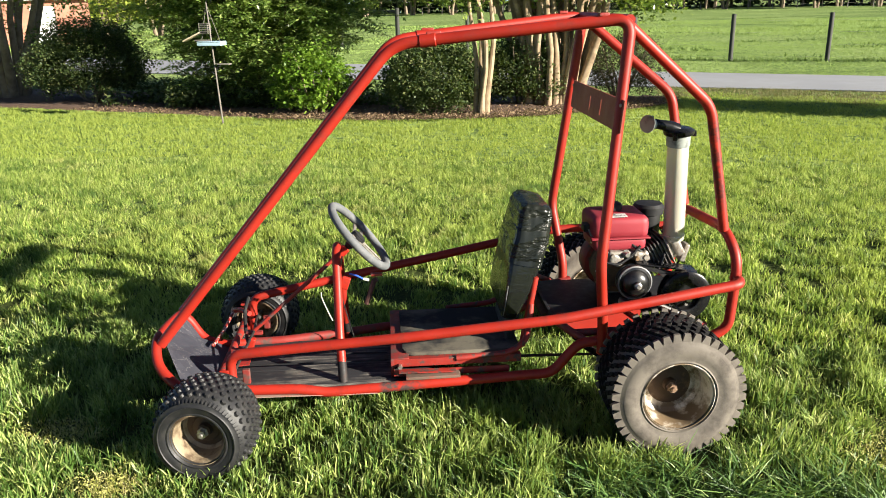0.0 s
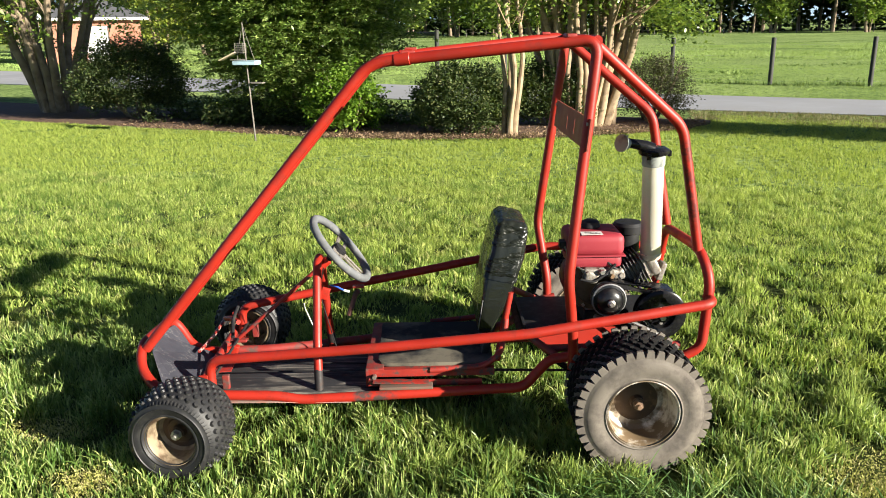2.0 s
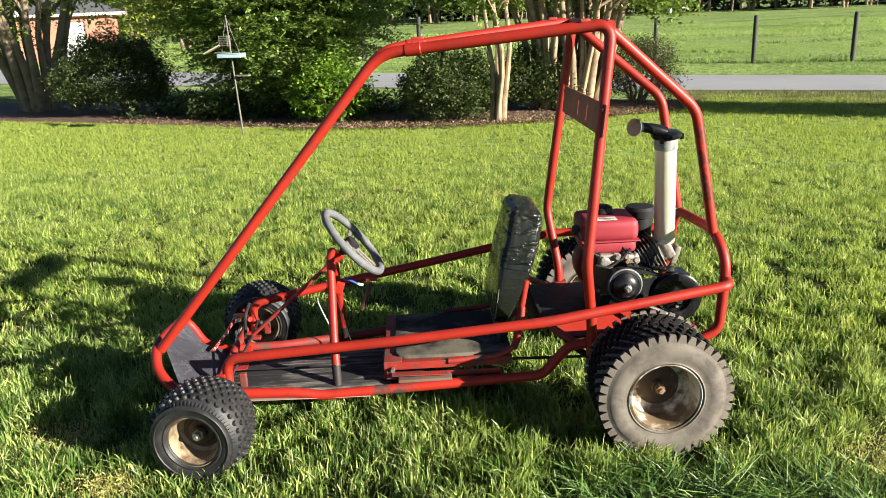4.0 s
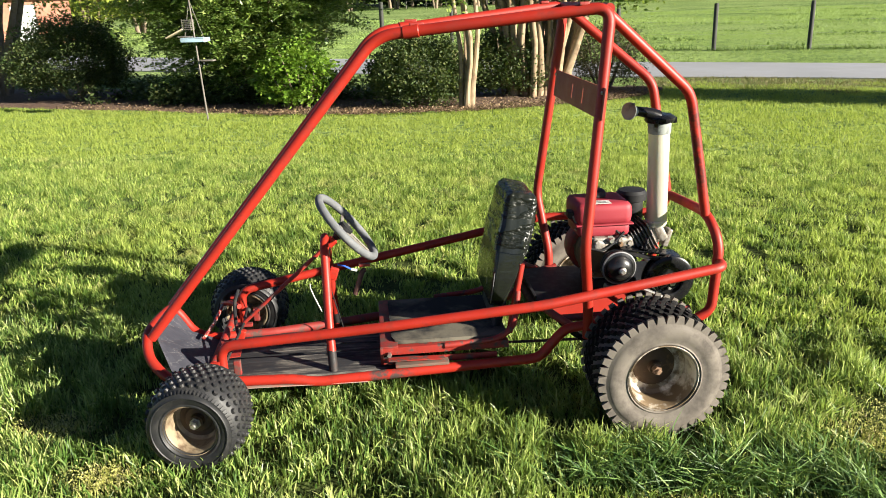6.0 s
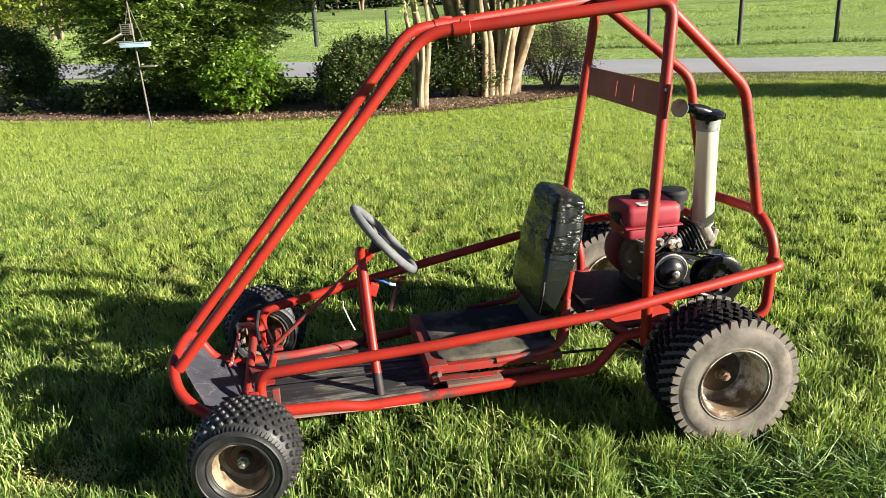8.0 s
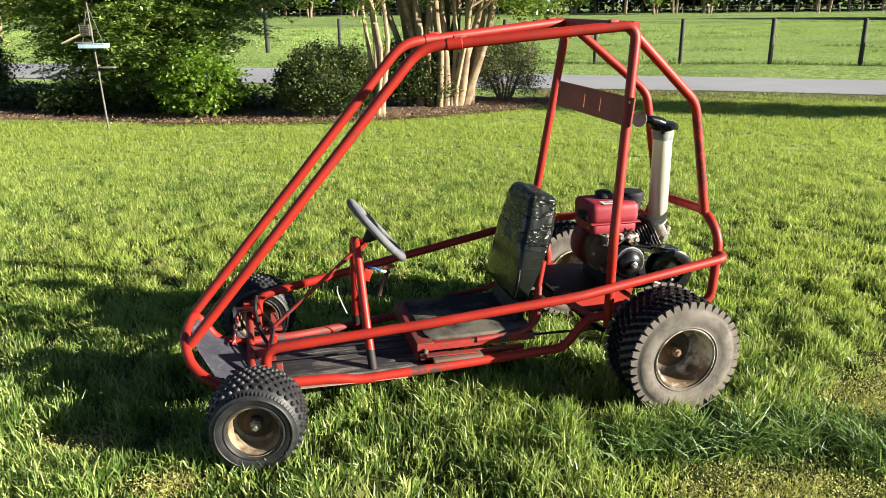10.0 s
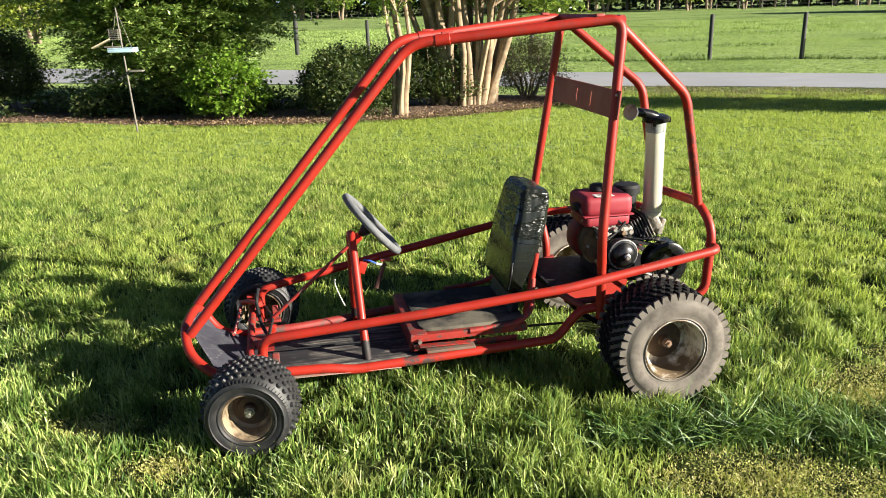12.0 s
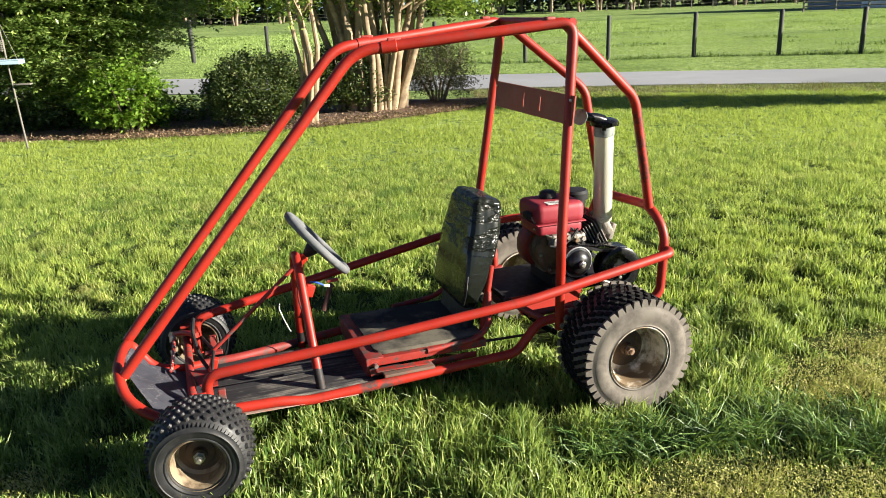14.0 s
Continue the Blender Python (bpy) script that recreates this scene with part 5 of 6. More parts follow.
def leaves_at(points, size, aspect=0.45, droop=0.3, rng=rng, tilt=0.6):
    """Corner and triangle arrays of folded leaves, one at each point."""
    n = len(points)
    d = rng.normal(size=(n, 3))
    d[:, 2] = d[:, 2] * 0.83 * tilt - droop * min(1.0, tilt * 1.7)
    d /= np.linalg.norm(d, axis=1, keepdims=True)
    up = rng.normal(size=(n, 3)) * tilt + np.array([0, 0, 1.0])
    side = np.cross(d, up)
    side /= np.linalg.norm(side, axis=1, keepdims=True) + 1e-9
    nrm = np.cross(side, d)
    s = (size * rng.uniform(0.6, 1.35, n))[:, None]
    a = points
    tip = points + d * s
    mid = points + d * s * 0.45 - nrm * s * 0.08
    l, r = mid + side * s * aspect * 0.5 + nrm * s * 0.12, mid - side * s * aspect * 0.5 + nrm * s * 0.12
    verts = np.stack([a, l, tip, r], 1).reshape(-1, 3)
    base = np.arange(n)[:, None] * 4
    faces = np.concatenate([base + np.array([[0, 1, 2]]), base + np.array([[0, 2, 3]])])
    return verts, faces


def spray_points(centres, axis, per, reach, rng=rng):
    """Flat leafy sprays that point outwards and droop at their ends."""
    c = np.asarray(centres)
    d = c - np.asarray(axis)
    d[:, 2] = d[:, 2] * 0.25
    d += rng.normal(size=d.shape) * np.array([0.35, 0.35, 0.12])
    d /= np.linalg.norm(d, axis=1, keepdims=True) + 1e-9
    side = np.cross(d, np.array([0, 0, 1.0]))
    side /= np.linalg.norm(side, axis=1, keepdims=True) + 1e-9
    n = len(c)
    t = rng.random((n, per))
    w = rng.normal(size=(n, per)) * 0.34 * (1.05 - t)
    length = reach * rng.uniform(0.5, 1.3, n)
    p = c[:, None, :] + d[:, None, :] * ((t - 0.35) * length[:, None])[..., None] + side[:, None, :] * (w * length[:, None])[..., None]
    p[..., 2] += rng.normal(size=(n, per)) * 0.016 - 0.16 * (t ** 2) * length[:, None]
    return p.reshape(-1, 3)


def clump_points(centres, per, spread, flat=1.0, rng=rng):
    c = np.repeat(np.asarray(centres), per, axis=0)
    return c + rng.normal(size=c.shape) * np.array([spread, spread, spread * flat])


def shell(n, centre, radii, inner=0.72, seed=0, rough=0.28, low=-1.0):
    """Points in the outer shell of a lumpy rounded mass."""
    v = rng.normal(size=(n * 2, 3))
    v /= np.linalg.norm(v, axis=1, keepdims=True)
    v = v[v[:, 2] > low][:n]
    lump = np.array([1 + rough * noise.noise((p[0] * 1.7 + seed, p[1] * 1.7, p[2] * 1.7)) + rough * 0.5 * noise.noise((p[0] * 4 + seed, p[1] * 4, p[2] * 4)) for p in v])
    r = lump * (inner + (1 - inner) * rng.random(len(v)) ** 0.6)
    return np.asarray(centre) + v * r[:, None] * np.asarray(radii)


def wander(start, end, bends=5, amount=0.08, seed=0):
    a, b = Vector(start), Vector(end)
    out = []
    for i in range(bends + 1):
        f = i / bends
        p = a.lerp(b, f)
        k = amount * math.sin(math.pi * min(1, f * 1.1)) * (b - a).length
        p += Vector((noise.noise((f * 2.3 + seed, 1.7, 0)), noise.noise((f * 2.3 + seed, 5.1, 0)), 0)) * k
        out.append(p)
    return out


def shrub(name, label, category, x, y, radii, clumps, per, leaf, mat, stems=7, aspect=0.5, flat=1.0, seed=1, inner=0.6, spread=0.07, low=-0.75, bark=None, lift=0.0, core=None, spray=0.0, rough=0.28, vase=0.0):
    z = float(ground_z(x, y))
    base = thing(name, label, category, Matrix.Translation((x, y, z)))
    c = shell(clumps, (0, 0, radii[2] * 0.95 + lift), radii, inner, seed, rough, low)
    c[:, 2] = np.maximum(c[:, 2], 0.06)
    c[:, :2] *= (1 - vase * np.clip(1 - c[:, 2] / radii[2], 0, 1))[:, None]      # narrower towards the foot
    pts = spray_points(c, (0, 0, radii[2] * 0.7), per, spray) if spray else clump_points(c, per, spread, flat)
    pts[:, 2] = np.maximum(pts[:, 2], 0.02)
    v, f = leaves_at(pts, leaf, aspect, tilt=0.3 if core else 0.6)
    crown = new("crown", array_mesh("crown", v, f, mat))
    crown.parent = base
    if core:                             # inner leaves of a darker green, the crown's inner shade put into colour
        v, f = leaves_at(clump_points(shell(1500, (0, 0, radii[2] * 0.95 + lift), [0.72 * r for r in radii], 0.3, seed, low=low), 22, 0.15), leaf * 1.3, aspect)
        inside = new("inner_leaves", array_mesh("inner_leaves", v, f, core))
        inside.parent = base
    for k in range(stems):
        a = 2 * math.pi * (k + 0.3 * random.random()) / stems
        end = (radii[0] * 0.75 * math.cos(a), radii[1] * 0.75 * math.sin(a), lift + radii[2] * random.uniform(1.0, 1.75))
        bm = bmesh.new()
        sweep(bm, wander((0.08 * math.cos(a), 0.08 * math.sin(a), -0.05), end, 5, 0.1, seed + k), 0.022 + 0.012 * radii[2], 6, 0.006)
        part("stem", bm, bark or BARK_GREY, base)
    return base


def twig_tips(ends, count, reach, rng=rng):
    """Points round branch ends."""
    e = np.repeat(np.asarray(ends), count, axis=0)
    return e + rng.normal(size=e.shape) * reach


def tree(name, label, x, y, stems, spread_low, spread_top, height, radius, bark, leaf_mat, crown_low, clumps, per, leaf, seed=3, lean=(0, 0), spread=0.16, crown_r=None, side_twigs=2, droop=()):
    z = float(ground_z(x, y))
    base = thing(name, label, "tree", Matrix.Translation((x, y, z)))
    ends = []
    for k in range(stems):
        a = 2 * math.pi * (k + 0.35 * noise.noise((k * 3.3, seed, 0))) / stems
        rl, rt = spread_low * random.uniform(0.5, 1), spread_top * random.uniform(0.45, 1)
        foot = Vector((rl * math.cos(a), rl * math.sin(a) * 0.8, -0.06))
        head = Vector((rt * math.cos(a) + lean[0], rt * math.sin(a) + lean[1], height * random.uniform(0.8, 1.0)))
        line = wander(foot, head, 8, 0.055, seed + 1.7 * k)
        r = radius * random.uniform(0.75, 1.2)
        bm = bmesh.new()
        sweep(bm, line, r, 9, r * 0.3)
        part("trunk", bm, bark, base)
        for j in range(side_twigs):
            i = random.choice((4, 5, 6, 7))
            p = line[i]
            q = p + Vector((random.uniform(-1, 1), random.uniform(-1, 1), random.uniform(0.35, 0.9))).normalized() * height * random.uniform(0.18, 0.32)
            bm = bmesh.new()
            sweep(bm, wander(p, q, 4, 0.1, seed + k + j * 9), r * 0.42, 6, r * 0.12)
            part("limb", bm, bark, base)
            ends.append(q)
        ends.append(head)
    cr = crown_r or (spread_top * 1.15, spread_top * 1.15, (height - crown_low) * 0.62)
    c = shell(clumps, (lean[0], lean[1], crown_low + cr[2] * 0.9), cr, 0.45, seed)
    c = np.concatenate([c, twig_tips([tuple(e) for e in ends], 6, 0.22)])
    for at, size in droop:               # low hanging boughs
        c = np.concatenate([c, shell(30, at, (size, size, size * 0.7), 0.3, seed)])
    pts = clump_points(c, per, spread, 0.6)
    pts = pts[pts[:, 2] > crown_low * 0.8]
    v, f = leaves_at(pts, leaf, 0.5)
    crown = new("crown", array_mesh("crown", v, f, leaf_mat))
    crown.parent = base
    return base


# the bed behind the lawn, from the tall tree to the crape myrtle
tree("multi_stem_tree", "old multi-stemmed tree with grey-brown trunks at the lawn edge", -11.9, 15.8, 15, 0.34, 1.9, 4.8, 0.105, BARK_GREY, LEAF_MID, 1.45, 340, 26, 0.10, 11, crown_r=(3.2, 3.0, 2.2), side_twigs=4)
shrub("evergreen_shrub", "dark rounded evergreen shrub beside the old tree", "shrub", -9.45, 15.0, (1.25, 1.0, 0.85), 900, 42, 0.056, LEAF_DARK, seed=2, inner=0.5)
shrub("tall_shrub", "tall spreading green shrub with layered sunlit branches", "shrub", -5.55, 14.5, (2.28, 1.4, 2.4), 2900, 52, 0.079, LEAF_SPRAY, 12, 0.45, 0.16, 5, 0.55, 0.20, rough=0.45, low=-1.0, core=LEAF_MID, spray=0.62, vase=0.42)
shrub("spring_shrub", "small bright green shrub in fresh leaf", "shrub", -4.15, 13.1, (0.66, 0.5, 0.63), 300, 24, 0.070, LEAF_BRIGHT, 9, 0.6, 0.8, 8, 0.35, 0.08, spray=0.34, rough=0.55)
shrub("boxwood", "dense small-leaved rounded boxwood shrub in the bed", "shrub", -2.05, 13.25, (0.92, 0.75, 0.60), 800, 34, 0.05, LEAF_DARK, 6, 0.6, 1.0, 12, 0.5, 0.06)
shrub("evergreen_shrub", "dark evergreen shrub behind the thin trunks", "shrub", -0.62, 14.3, (0.78, 0.6, 0.62), 520, 28, 0.06, LEAF_DARK, 6, 0.5, 1.0, 16, 0.5)
shrub("bronze_shrub", "twiggy bronze-leaved shrub beside the crape myrtle", "shrub", 1.15, 15.1, (0.72, 0.6, 0.62), 560, 26, 0.045, LEAF_BRONZE, 10, 0.4, 1.0, 21, 0.5)
tree("slender_tree", "slender tree with a few pale smooth trunks close together", -1.22, 12.9, 4, 0.11, 0.26, 3.6, 0.052, BARK, LEAF_MID, 1.9, 70, 20, 0.08, 31, side_twigs=4)
tree("crape_myrtle", "multi-trunked crape myrtle with pale smooth bark", -0.08, 14.4, 34, 0.58, 1.55, 4.3, 0.074, BARK, LEAF_MID, 1.72, 400, 26, 0.085, 41, crown_r=(2.1, 1.7, 1.5), side_twigs=4, droop=(((1.25, -0.3, 1.95), 0.55), ((1.75, -0.2, 1.85), 0.45), ((-1.3, -0.2, 2.0), 0.4)))
tree("young_tree", "young tree beside the lawn that shades the grass by the lane", 11.3, 11.2, 1, 0.05, 0.2, 3.6, 0.07, BARK_GREY, LEAF_MID, 0.9, 420, 28, 0.11, 51, crown_r=(0.85, 0.85, 1.6), side_twigs=4)


BED_X = [-20, -11.8, -7.4, -4.7, -2.9, -1.1, 0.4, 1.7, 2.2, 2.21]
BED_Y = [17.2, 14.3, 13.25, 12.5, 12.35, 12.6, 13.2, 14.0, 14.8, 40]


def scatter_cover():
    """Low plants in the shade of the bed, and dry litter along its edge."""
    n = 9000
    x = rng.uniform(-8.6, -2.9, n)
    y = rng.uniform(13.9, 16.2, n)
    z = ground_z(x, y) + 0.05 + rng.random(n) ** 2 * 0.34
    keep = np.array([noise.noise((a * 0.9, b * 1.4, 0)) > -0.12 for a, b in zip(x, y)])
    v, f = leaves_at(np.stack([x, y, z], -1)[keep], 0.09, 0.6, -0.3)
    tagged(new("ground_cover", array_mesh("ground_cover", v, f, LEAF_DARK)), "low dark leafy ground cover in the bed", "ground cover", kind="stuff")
    n = 9000                             # taller dark leaves standing in for shade at the foot of the tall shrub
    x = rng.uniform(-7.2, -3.7, n)
    y = rng.uniform(13.6, 14.9, n)
    lump = patchiness(x, y, 1.6, 8.0)
    z = ground_z(x, y) + 0.05 + rng.random(n) * np.clip(0.30 + 0.6 * lump, 0.08, 0.6)
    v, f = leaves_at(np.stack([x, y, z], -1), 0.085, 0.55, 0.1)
    tagged(new("undergrowth", array_mesh("undergrowth", v, f, LEAF_DARK)), "dark leafy undergrowth standing in for shade at the foot of the tall shrub", "undergrowth", kind="stuff")
    n = 11000
    x = rng.uniform(-9, 2.1, n)
    x = np.where((x < -4.9) & (rng.random(n) < 0.65), rng.uniform(-4.6, 1.5, n), x)
    y = np.interp(x, BED_X[:-1], BED_Y[:-1]) + rng.exponential(0.5, n) - 0.22 + 0.14 * patchiness(x, 0 * x, 2.3, 1.0)
    z = ground_z(x, y) + 0.045 + 0.03 * rng.random(n)
    v, f = leaves_at(np.stack([x, y, z], -1), 0.040, 0.4, 0.0)
    litter = leafy("dry_leaf", [(0.0, (0.08, 0.046, 0.028)), (0.7, (0.18, 0.115, 0.068)), (1.0, (0.36, 0.27, 0.16))], 0.1, 0.8)
    tagged(new("leaf_litter", array_mesh("leaf_litter", v, f, litter)), "dry brown leaves and chips on the mulch", "leaf litter", kind="stuff")


scatter_cover()


def far_woods():
    """The edge of the woods beyond the pasture."""
    pts, sizes, trunks = [], [], bmesh.new()
    for k in range(120):
        x = -95 + 215 * (k + rng.random()) / 120
        y = 124 - 0.10 * x + rng.uniform(0, 16)
        if x < -28:
            y -= 0.55 * (-28 - x)
        h = rng.uniform(11, 17)
        low = rng.uniform(1.0, 5.0)
        c = np.stack([rng.normal(x, 1.9, 26), rng.normal(y, 1.6, 26), rng.uniform(low, h, 26)], -1)
        pts.append(clump_points(c, 15, 0.8, 0.7))
        sweep(trunks, wander((x, y, -0.5), (x + rng.normal(0, 0.5), y, h * 0.85), 4, 0.03, k), rng.uniform(0.14, 0.3), 6, 0.06)
    n = 19000
    under = np.stack([rng.uniform(-110, 135, n), np.zeros(n), rng.random(n) ** 1.1 * 13], -1)
    under[:, 1] = 137 - 0.10 * under[:, 0] + rng.uniform(0, 10, n) - np.where(under[:, 0] < -28, 0.55 * (-28 - under[:, 0]), 0)
    pts.append(clump_points(under, 3, 0.5))
    v, f = leaves_at(np.concatenate(pts), 0.95, 0.75, 0.1)
    woods = thing("far_woods", "dark edge of mixed woods beyond the pasture", "woods", kind="stuff")
    crown = new("crown", array_mesh("crown", v, f, LEAF_FAR))
    crown.parent = woods
    part("trunk", trunks, BARK_GREY, woods)


far_woods()

for k, (fx, fy, fh) in enumerate(((-27, 112, 9), (-21, 116, 10), (-15, 113, 8), (-9, 117, 11), (22, 113, 7), (33, 111, 8), (41, 112, 7))):
    tagged(tree("field_tree", "broad green tree at the edge of the woods", fx, fy, 2, 0.2, 1.6, fh, 0.2, BARK_GREY, LEAF_MID, 1.6, 120, 26, 0.5, 61 + k, spread=0.6, crown_r=(2.6, 2.6, fh * 0.45), side_twigs=3), group="trees along the edge of the woods")

for k, (fx, fy, fh, fr) in enumerate(((-29.6, 50, 6.0, 1.9), (-26.6, 51, 6.5, 2.0), (-29.5, 56, 8.0, 3.2), (-38.5, 47, 7.5, 3.0), (-34, 58, 8.5, 3.2))):
    tagged(tree("spring_tree", "light yellow-green tree in fresh leaf across the lane", fx, fy, 3, 0.3, 1.4, fh, 0.13, BARK_GREY, LEAF_SPRING, 1.0, 150, 26, 0.26, 81 + k, spread=0.4, crown_r=(fr, fr, fh * 0.42), side_twigs=3), group="light green trees across the lane")

# ---- the feeder pole ----
def feeder_pole():
    zb = float(ground_z(-5.38, 12.05))
    base = thing("bird_feeder", "leaning garden pole with hanging bird feeders and a pale blue tray", "bird feeder", Matrix.Translation((-5.38, 12.05, zb)))
    top = Vector((-0.08, 0.0, 1.90))
    part("pole", sweep(bmesh.new(), [(0, 0, -0.2), top], 0.016, 10, 0.011), POLE_WOOD, base)
    def on(f, dx=0.0, dz=0.0):
        return top * f + Vector((dx, 0, dz))
    bm = bmesh.new()
    box(bm, on(0.665, 0.0), (0.39, 0.24, 0.05), bevel=0.006)
    box(bm, on(0.665, 0.0, 0.035), (0.39, 0.24, 0.012), bevel=0.003)
    part("tray", bm, FEEDER_BLUE, base, "pale blue plastic seed tray")
    cage = bmesh.new()
    for k in range(6):
        box(cage, on(0.79, -0.08, -0.07 + k * 0.028), (0.15, 0.12, 0.008))
    for dx in (-0.07, 0.07):
        for dy in (-0.055, 0.055):
            box(cage, on(0.79, -0.08 + dx, 0.0) + Vector((0, dy, 0)), (0.008, 0.008, 0.17))
    part("suet_cage", cage, POLE_WOOD, base, smooth=False)
    bm = bmesh.new()
    box(bm, on(0.74, -0.30, -0.03), (0.32, 0.16, 0.02), Matrix.Rotation(radians(-24), 3, "Y"), 0.003)
    part("sloping_board", bm, FEEDER_WOOD, base, "pale wooden sloping board")
    bm = bmesh.new()
    box(bm, on(0.70, -0.15, -0.01), (0.26, 0.03, 0.02), bevel=0.003)
    part("arm", bm, POLE_WOOD, base)
    for dx in (-0.17, 0.15):
        part("cord", sweep(bmesh.new(), [on(0.985), on(0.665, dx, 0.02)], 0.005, 6), POLE_WOOD, base)
    part("hook", tube([on(0.985, 0.0), on(1.02, 0.03), on(1.02, 0.08), on(0.985, 0.09)], 0.006, 0.03, 6), BLACK_METAL, base)
    bm = bmesh.new()
    box(bm, on(0.50, 0.16), (0.20, 0.12, 0.02), bevel=0.003)
    box(bm, on(0.50, 0.05), (0.12, 0.02, 0.02), bevel=0.003)
    part("perch", bm, POLE_WOOD, base)


feeder_pole()

# ---- the brick outbuilding across the lane ----
def house():
    z0 = -0.36
    right, left = Vector((-26.3, 42.6, z0)), Vector((-30.6, 39.7, z0))
    ax = (left - right).normalized()
    ay = Vector((ax.y, -ax.x, 0))
    m = Matrix(((ax.x, ay.x, 0, right.x), (ax.y, ay.y, 0, right.y), (0, 0, 1, z0), (0, 0, 0, 1)))
    L, D, H, T = (left - right).length, 4.6, 2.42, 0.2
    base = thing("brick_house", "small red-brick outbuilding with grey hip roof and white trim", "house", m)
    door = (1.75, 3.0, 2.1)
    for name, c, s in (("wall", (door[0] / 2, T / 2, H / 2), (door[0], T, H)), ("wall", ((door[1] + L) / 2, T / 2, H / 2), (L - door[1], T, H)),
                       ("wall", ((door[0] + door[1]) / 2, T / 2, (door[2] + H) / 2), (door[1] - door[0], T, H - door[2])),
                       ("wall", (T / 2, D / 2 + T / 2, H / 2), (T, D - T, H)), ("wall", (L - T / 2, D / 2 + T / 2, H / 2), (T, D - T, H)), ("wall", (L / 2, D, H / 2), (L - 2 * T, T, H))):
        bm = bmesh.new()
        box(bm, c, s)
        part(name, bm, BRICK, base, smooth=False)
    bm = bmesh.new()
    box(bm, ((door[0] + door[1]) / 2, T * 0.6, door[2] / 2), (door[1] - door[0], 0.06, door[2]))
    for k in range(4):
        box(bm, ((door[0] + door[1]) / 2, T * 0.6 - 0.04, 0.27 + k * 0.5), (door[1] - door[0] - 0.2, 0.03, 0.4), bevel=0.01)
    part("door", bm, WHITE_TRIM, base, "white panelled door", smooth=False)
    o = 0.45
    bm = bmesh.new()
    for c, s in (((L / 2, -o, H + 0.06), (L + 2 * o, 0.04, 0.16)), ((L / 2, D + o, H + 0.06), (L + 2 * o, 0.04, 0.16)), ((-o, D / 2, H + 0.06), (0.04, D + 2 * o, 0.16)), ((L + o, D / 2, H + 0.06), (0.04, D + 2 * o, 0.16))):
        box(bm, c, s)
    box(bm, (L / 2, D / 2, H + 0.01), (L + 2 * o, D + 2 * o, 0.03))
    part("fascia", bm, WHITE_TRIM, base, smooth=False)
    bm = bmesh.new()
    e = o + 0.05
    c = [bm.verts.new(p) for p in ((-e, -e, H + 0.14), (L + e, -e, H + 0.14), (L + e, D + e, H + 0.14), (-e, D + e, H + 0.14))]
    r = [bm.verts.new(p) for p in ((D / 2, D / 2, H + 1.35), (L - D / 2, D / 2, H + 1.35))]
    for fc in ((c[0], c[1], r[1], r[0]), (c[1], c[2], r[1]), (c[2], c[3], r[0], r[1]), (c[3], c[0], r[0]), (c[3], c[2], c[1], c[0])):
        bm.faces.new(fc)
    part("roof", bm, SHINGLE, base, smooth=False)


house()


def barn():
    base = thing("barn", "distant blue-grey metal barn with a white end wall", "barn", pose(44.0, 73.0, -0.36, 0, 0, -32))
    L, D, H = 16.0, 9.0, 3.4
    for name, c, s, mat in (("wall", (4.6 / 2, 0.1, H / 2), (4.6, 0.2, H), BARN), ("wall", ((4.6 + L) / 2, 0.1, H / 2), (L - 4.6, 0.2, H), WHITE_TRIM),
                            ("wall", (0.1, D / 2, H / 2), (0.2, D - 0.4, H), BARN), ("wall", (L - 0.1, D / 2, H / 2), (0.2, D - 0.4, H), BARN), ("wall", (L / 2, D - 0.1, H / 2), (L, 0.2, H), BARN)):
        bm = bmesh.new()
        box(bm, c, s)
        part(name, bm, mat, base, smooth=False)
    bm = bmesh.new()
    pts = [(-0.4, -0.5, H), (L + 0.4, -0.5, H), (L + 0.4, D / 2, H + 2.2), (-0.4, D / 2, H + 2.2), (L + 0.4, D + 0.5, H), (-0.4, D + 0.5, H)]
    v = [bm.verts.new(p) for p in pts]
    for fc in ((0, 1, 2, 3), (3, 2, 4, 5), (0, 3, 5), (1, 4, 2), (0, 5, 4, 1)):
        bm.faces.new([v[k] for k in fc])
    part("roof", bm, BARN, base, smooth=False)
    paddock = thing("paddock_fence", "distant grey rail fence by the barn", "fence")
    for k in range(12):
        p = (40 + k * 2.2, 67 - k * 1.3, -0.34)
        bm = bmesh.new()
        box(bm, (p[0], p[1], p[2] + 0.55), (0.12, 0.12, 1.3))
        part("post", bm, POLE_WOOD, paddock, smooth=False)
    for level in (0.45, 0.8, 1.1):
        part("rail", sweep(bmesh.new(), [(40, 67, -0.34 + level), (64.2, 52.7, -0.34 + level)], 0.06, 6), POLE_WOOD, paddock)


barn()

# ---- grass: blades in one sheet of their own for each reach of the lawn ----
ROAD_X = [p[0] for p in ROAD_NEAR][::-1]
ROAD_Y = [p[1] for p in ROAD_NEAR][::-1]


BARE = [(0.55, 1.98, 0.36, 0.17), (1.38, 2.58, 0.30, 0.22), (1.75, 2.85, 0.28, 0.18), (-1.90, 2.42, 0.17, 0.09), (-1.50, 2.10, 0.14, 0.09), (0.95, 1.88, 0.26, 0.13)]      # thin mossy spots: x, y and half sizes
LUSH = [(0.62, 2.28, 0.32, 0.12), (0.95, 2.28, 0.32, 0.15), (0.28, 2.22, 0.24, 0.10), (1.20, 2.14, 0.22, 0.15)]      # tall dark tufts


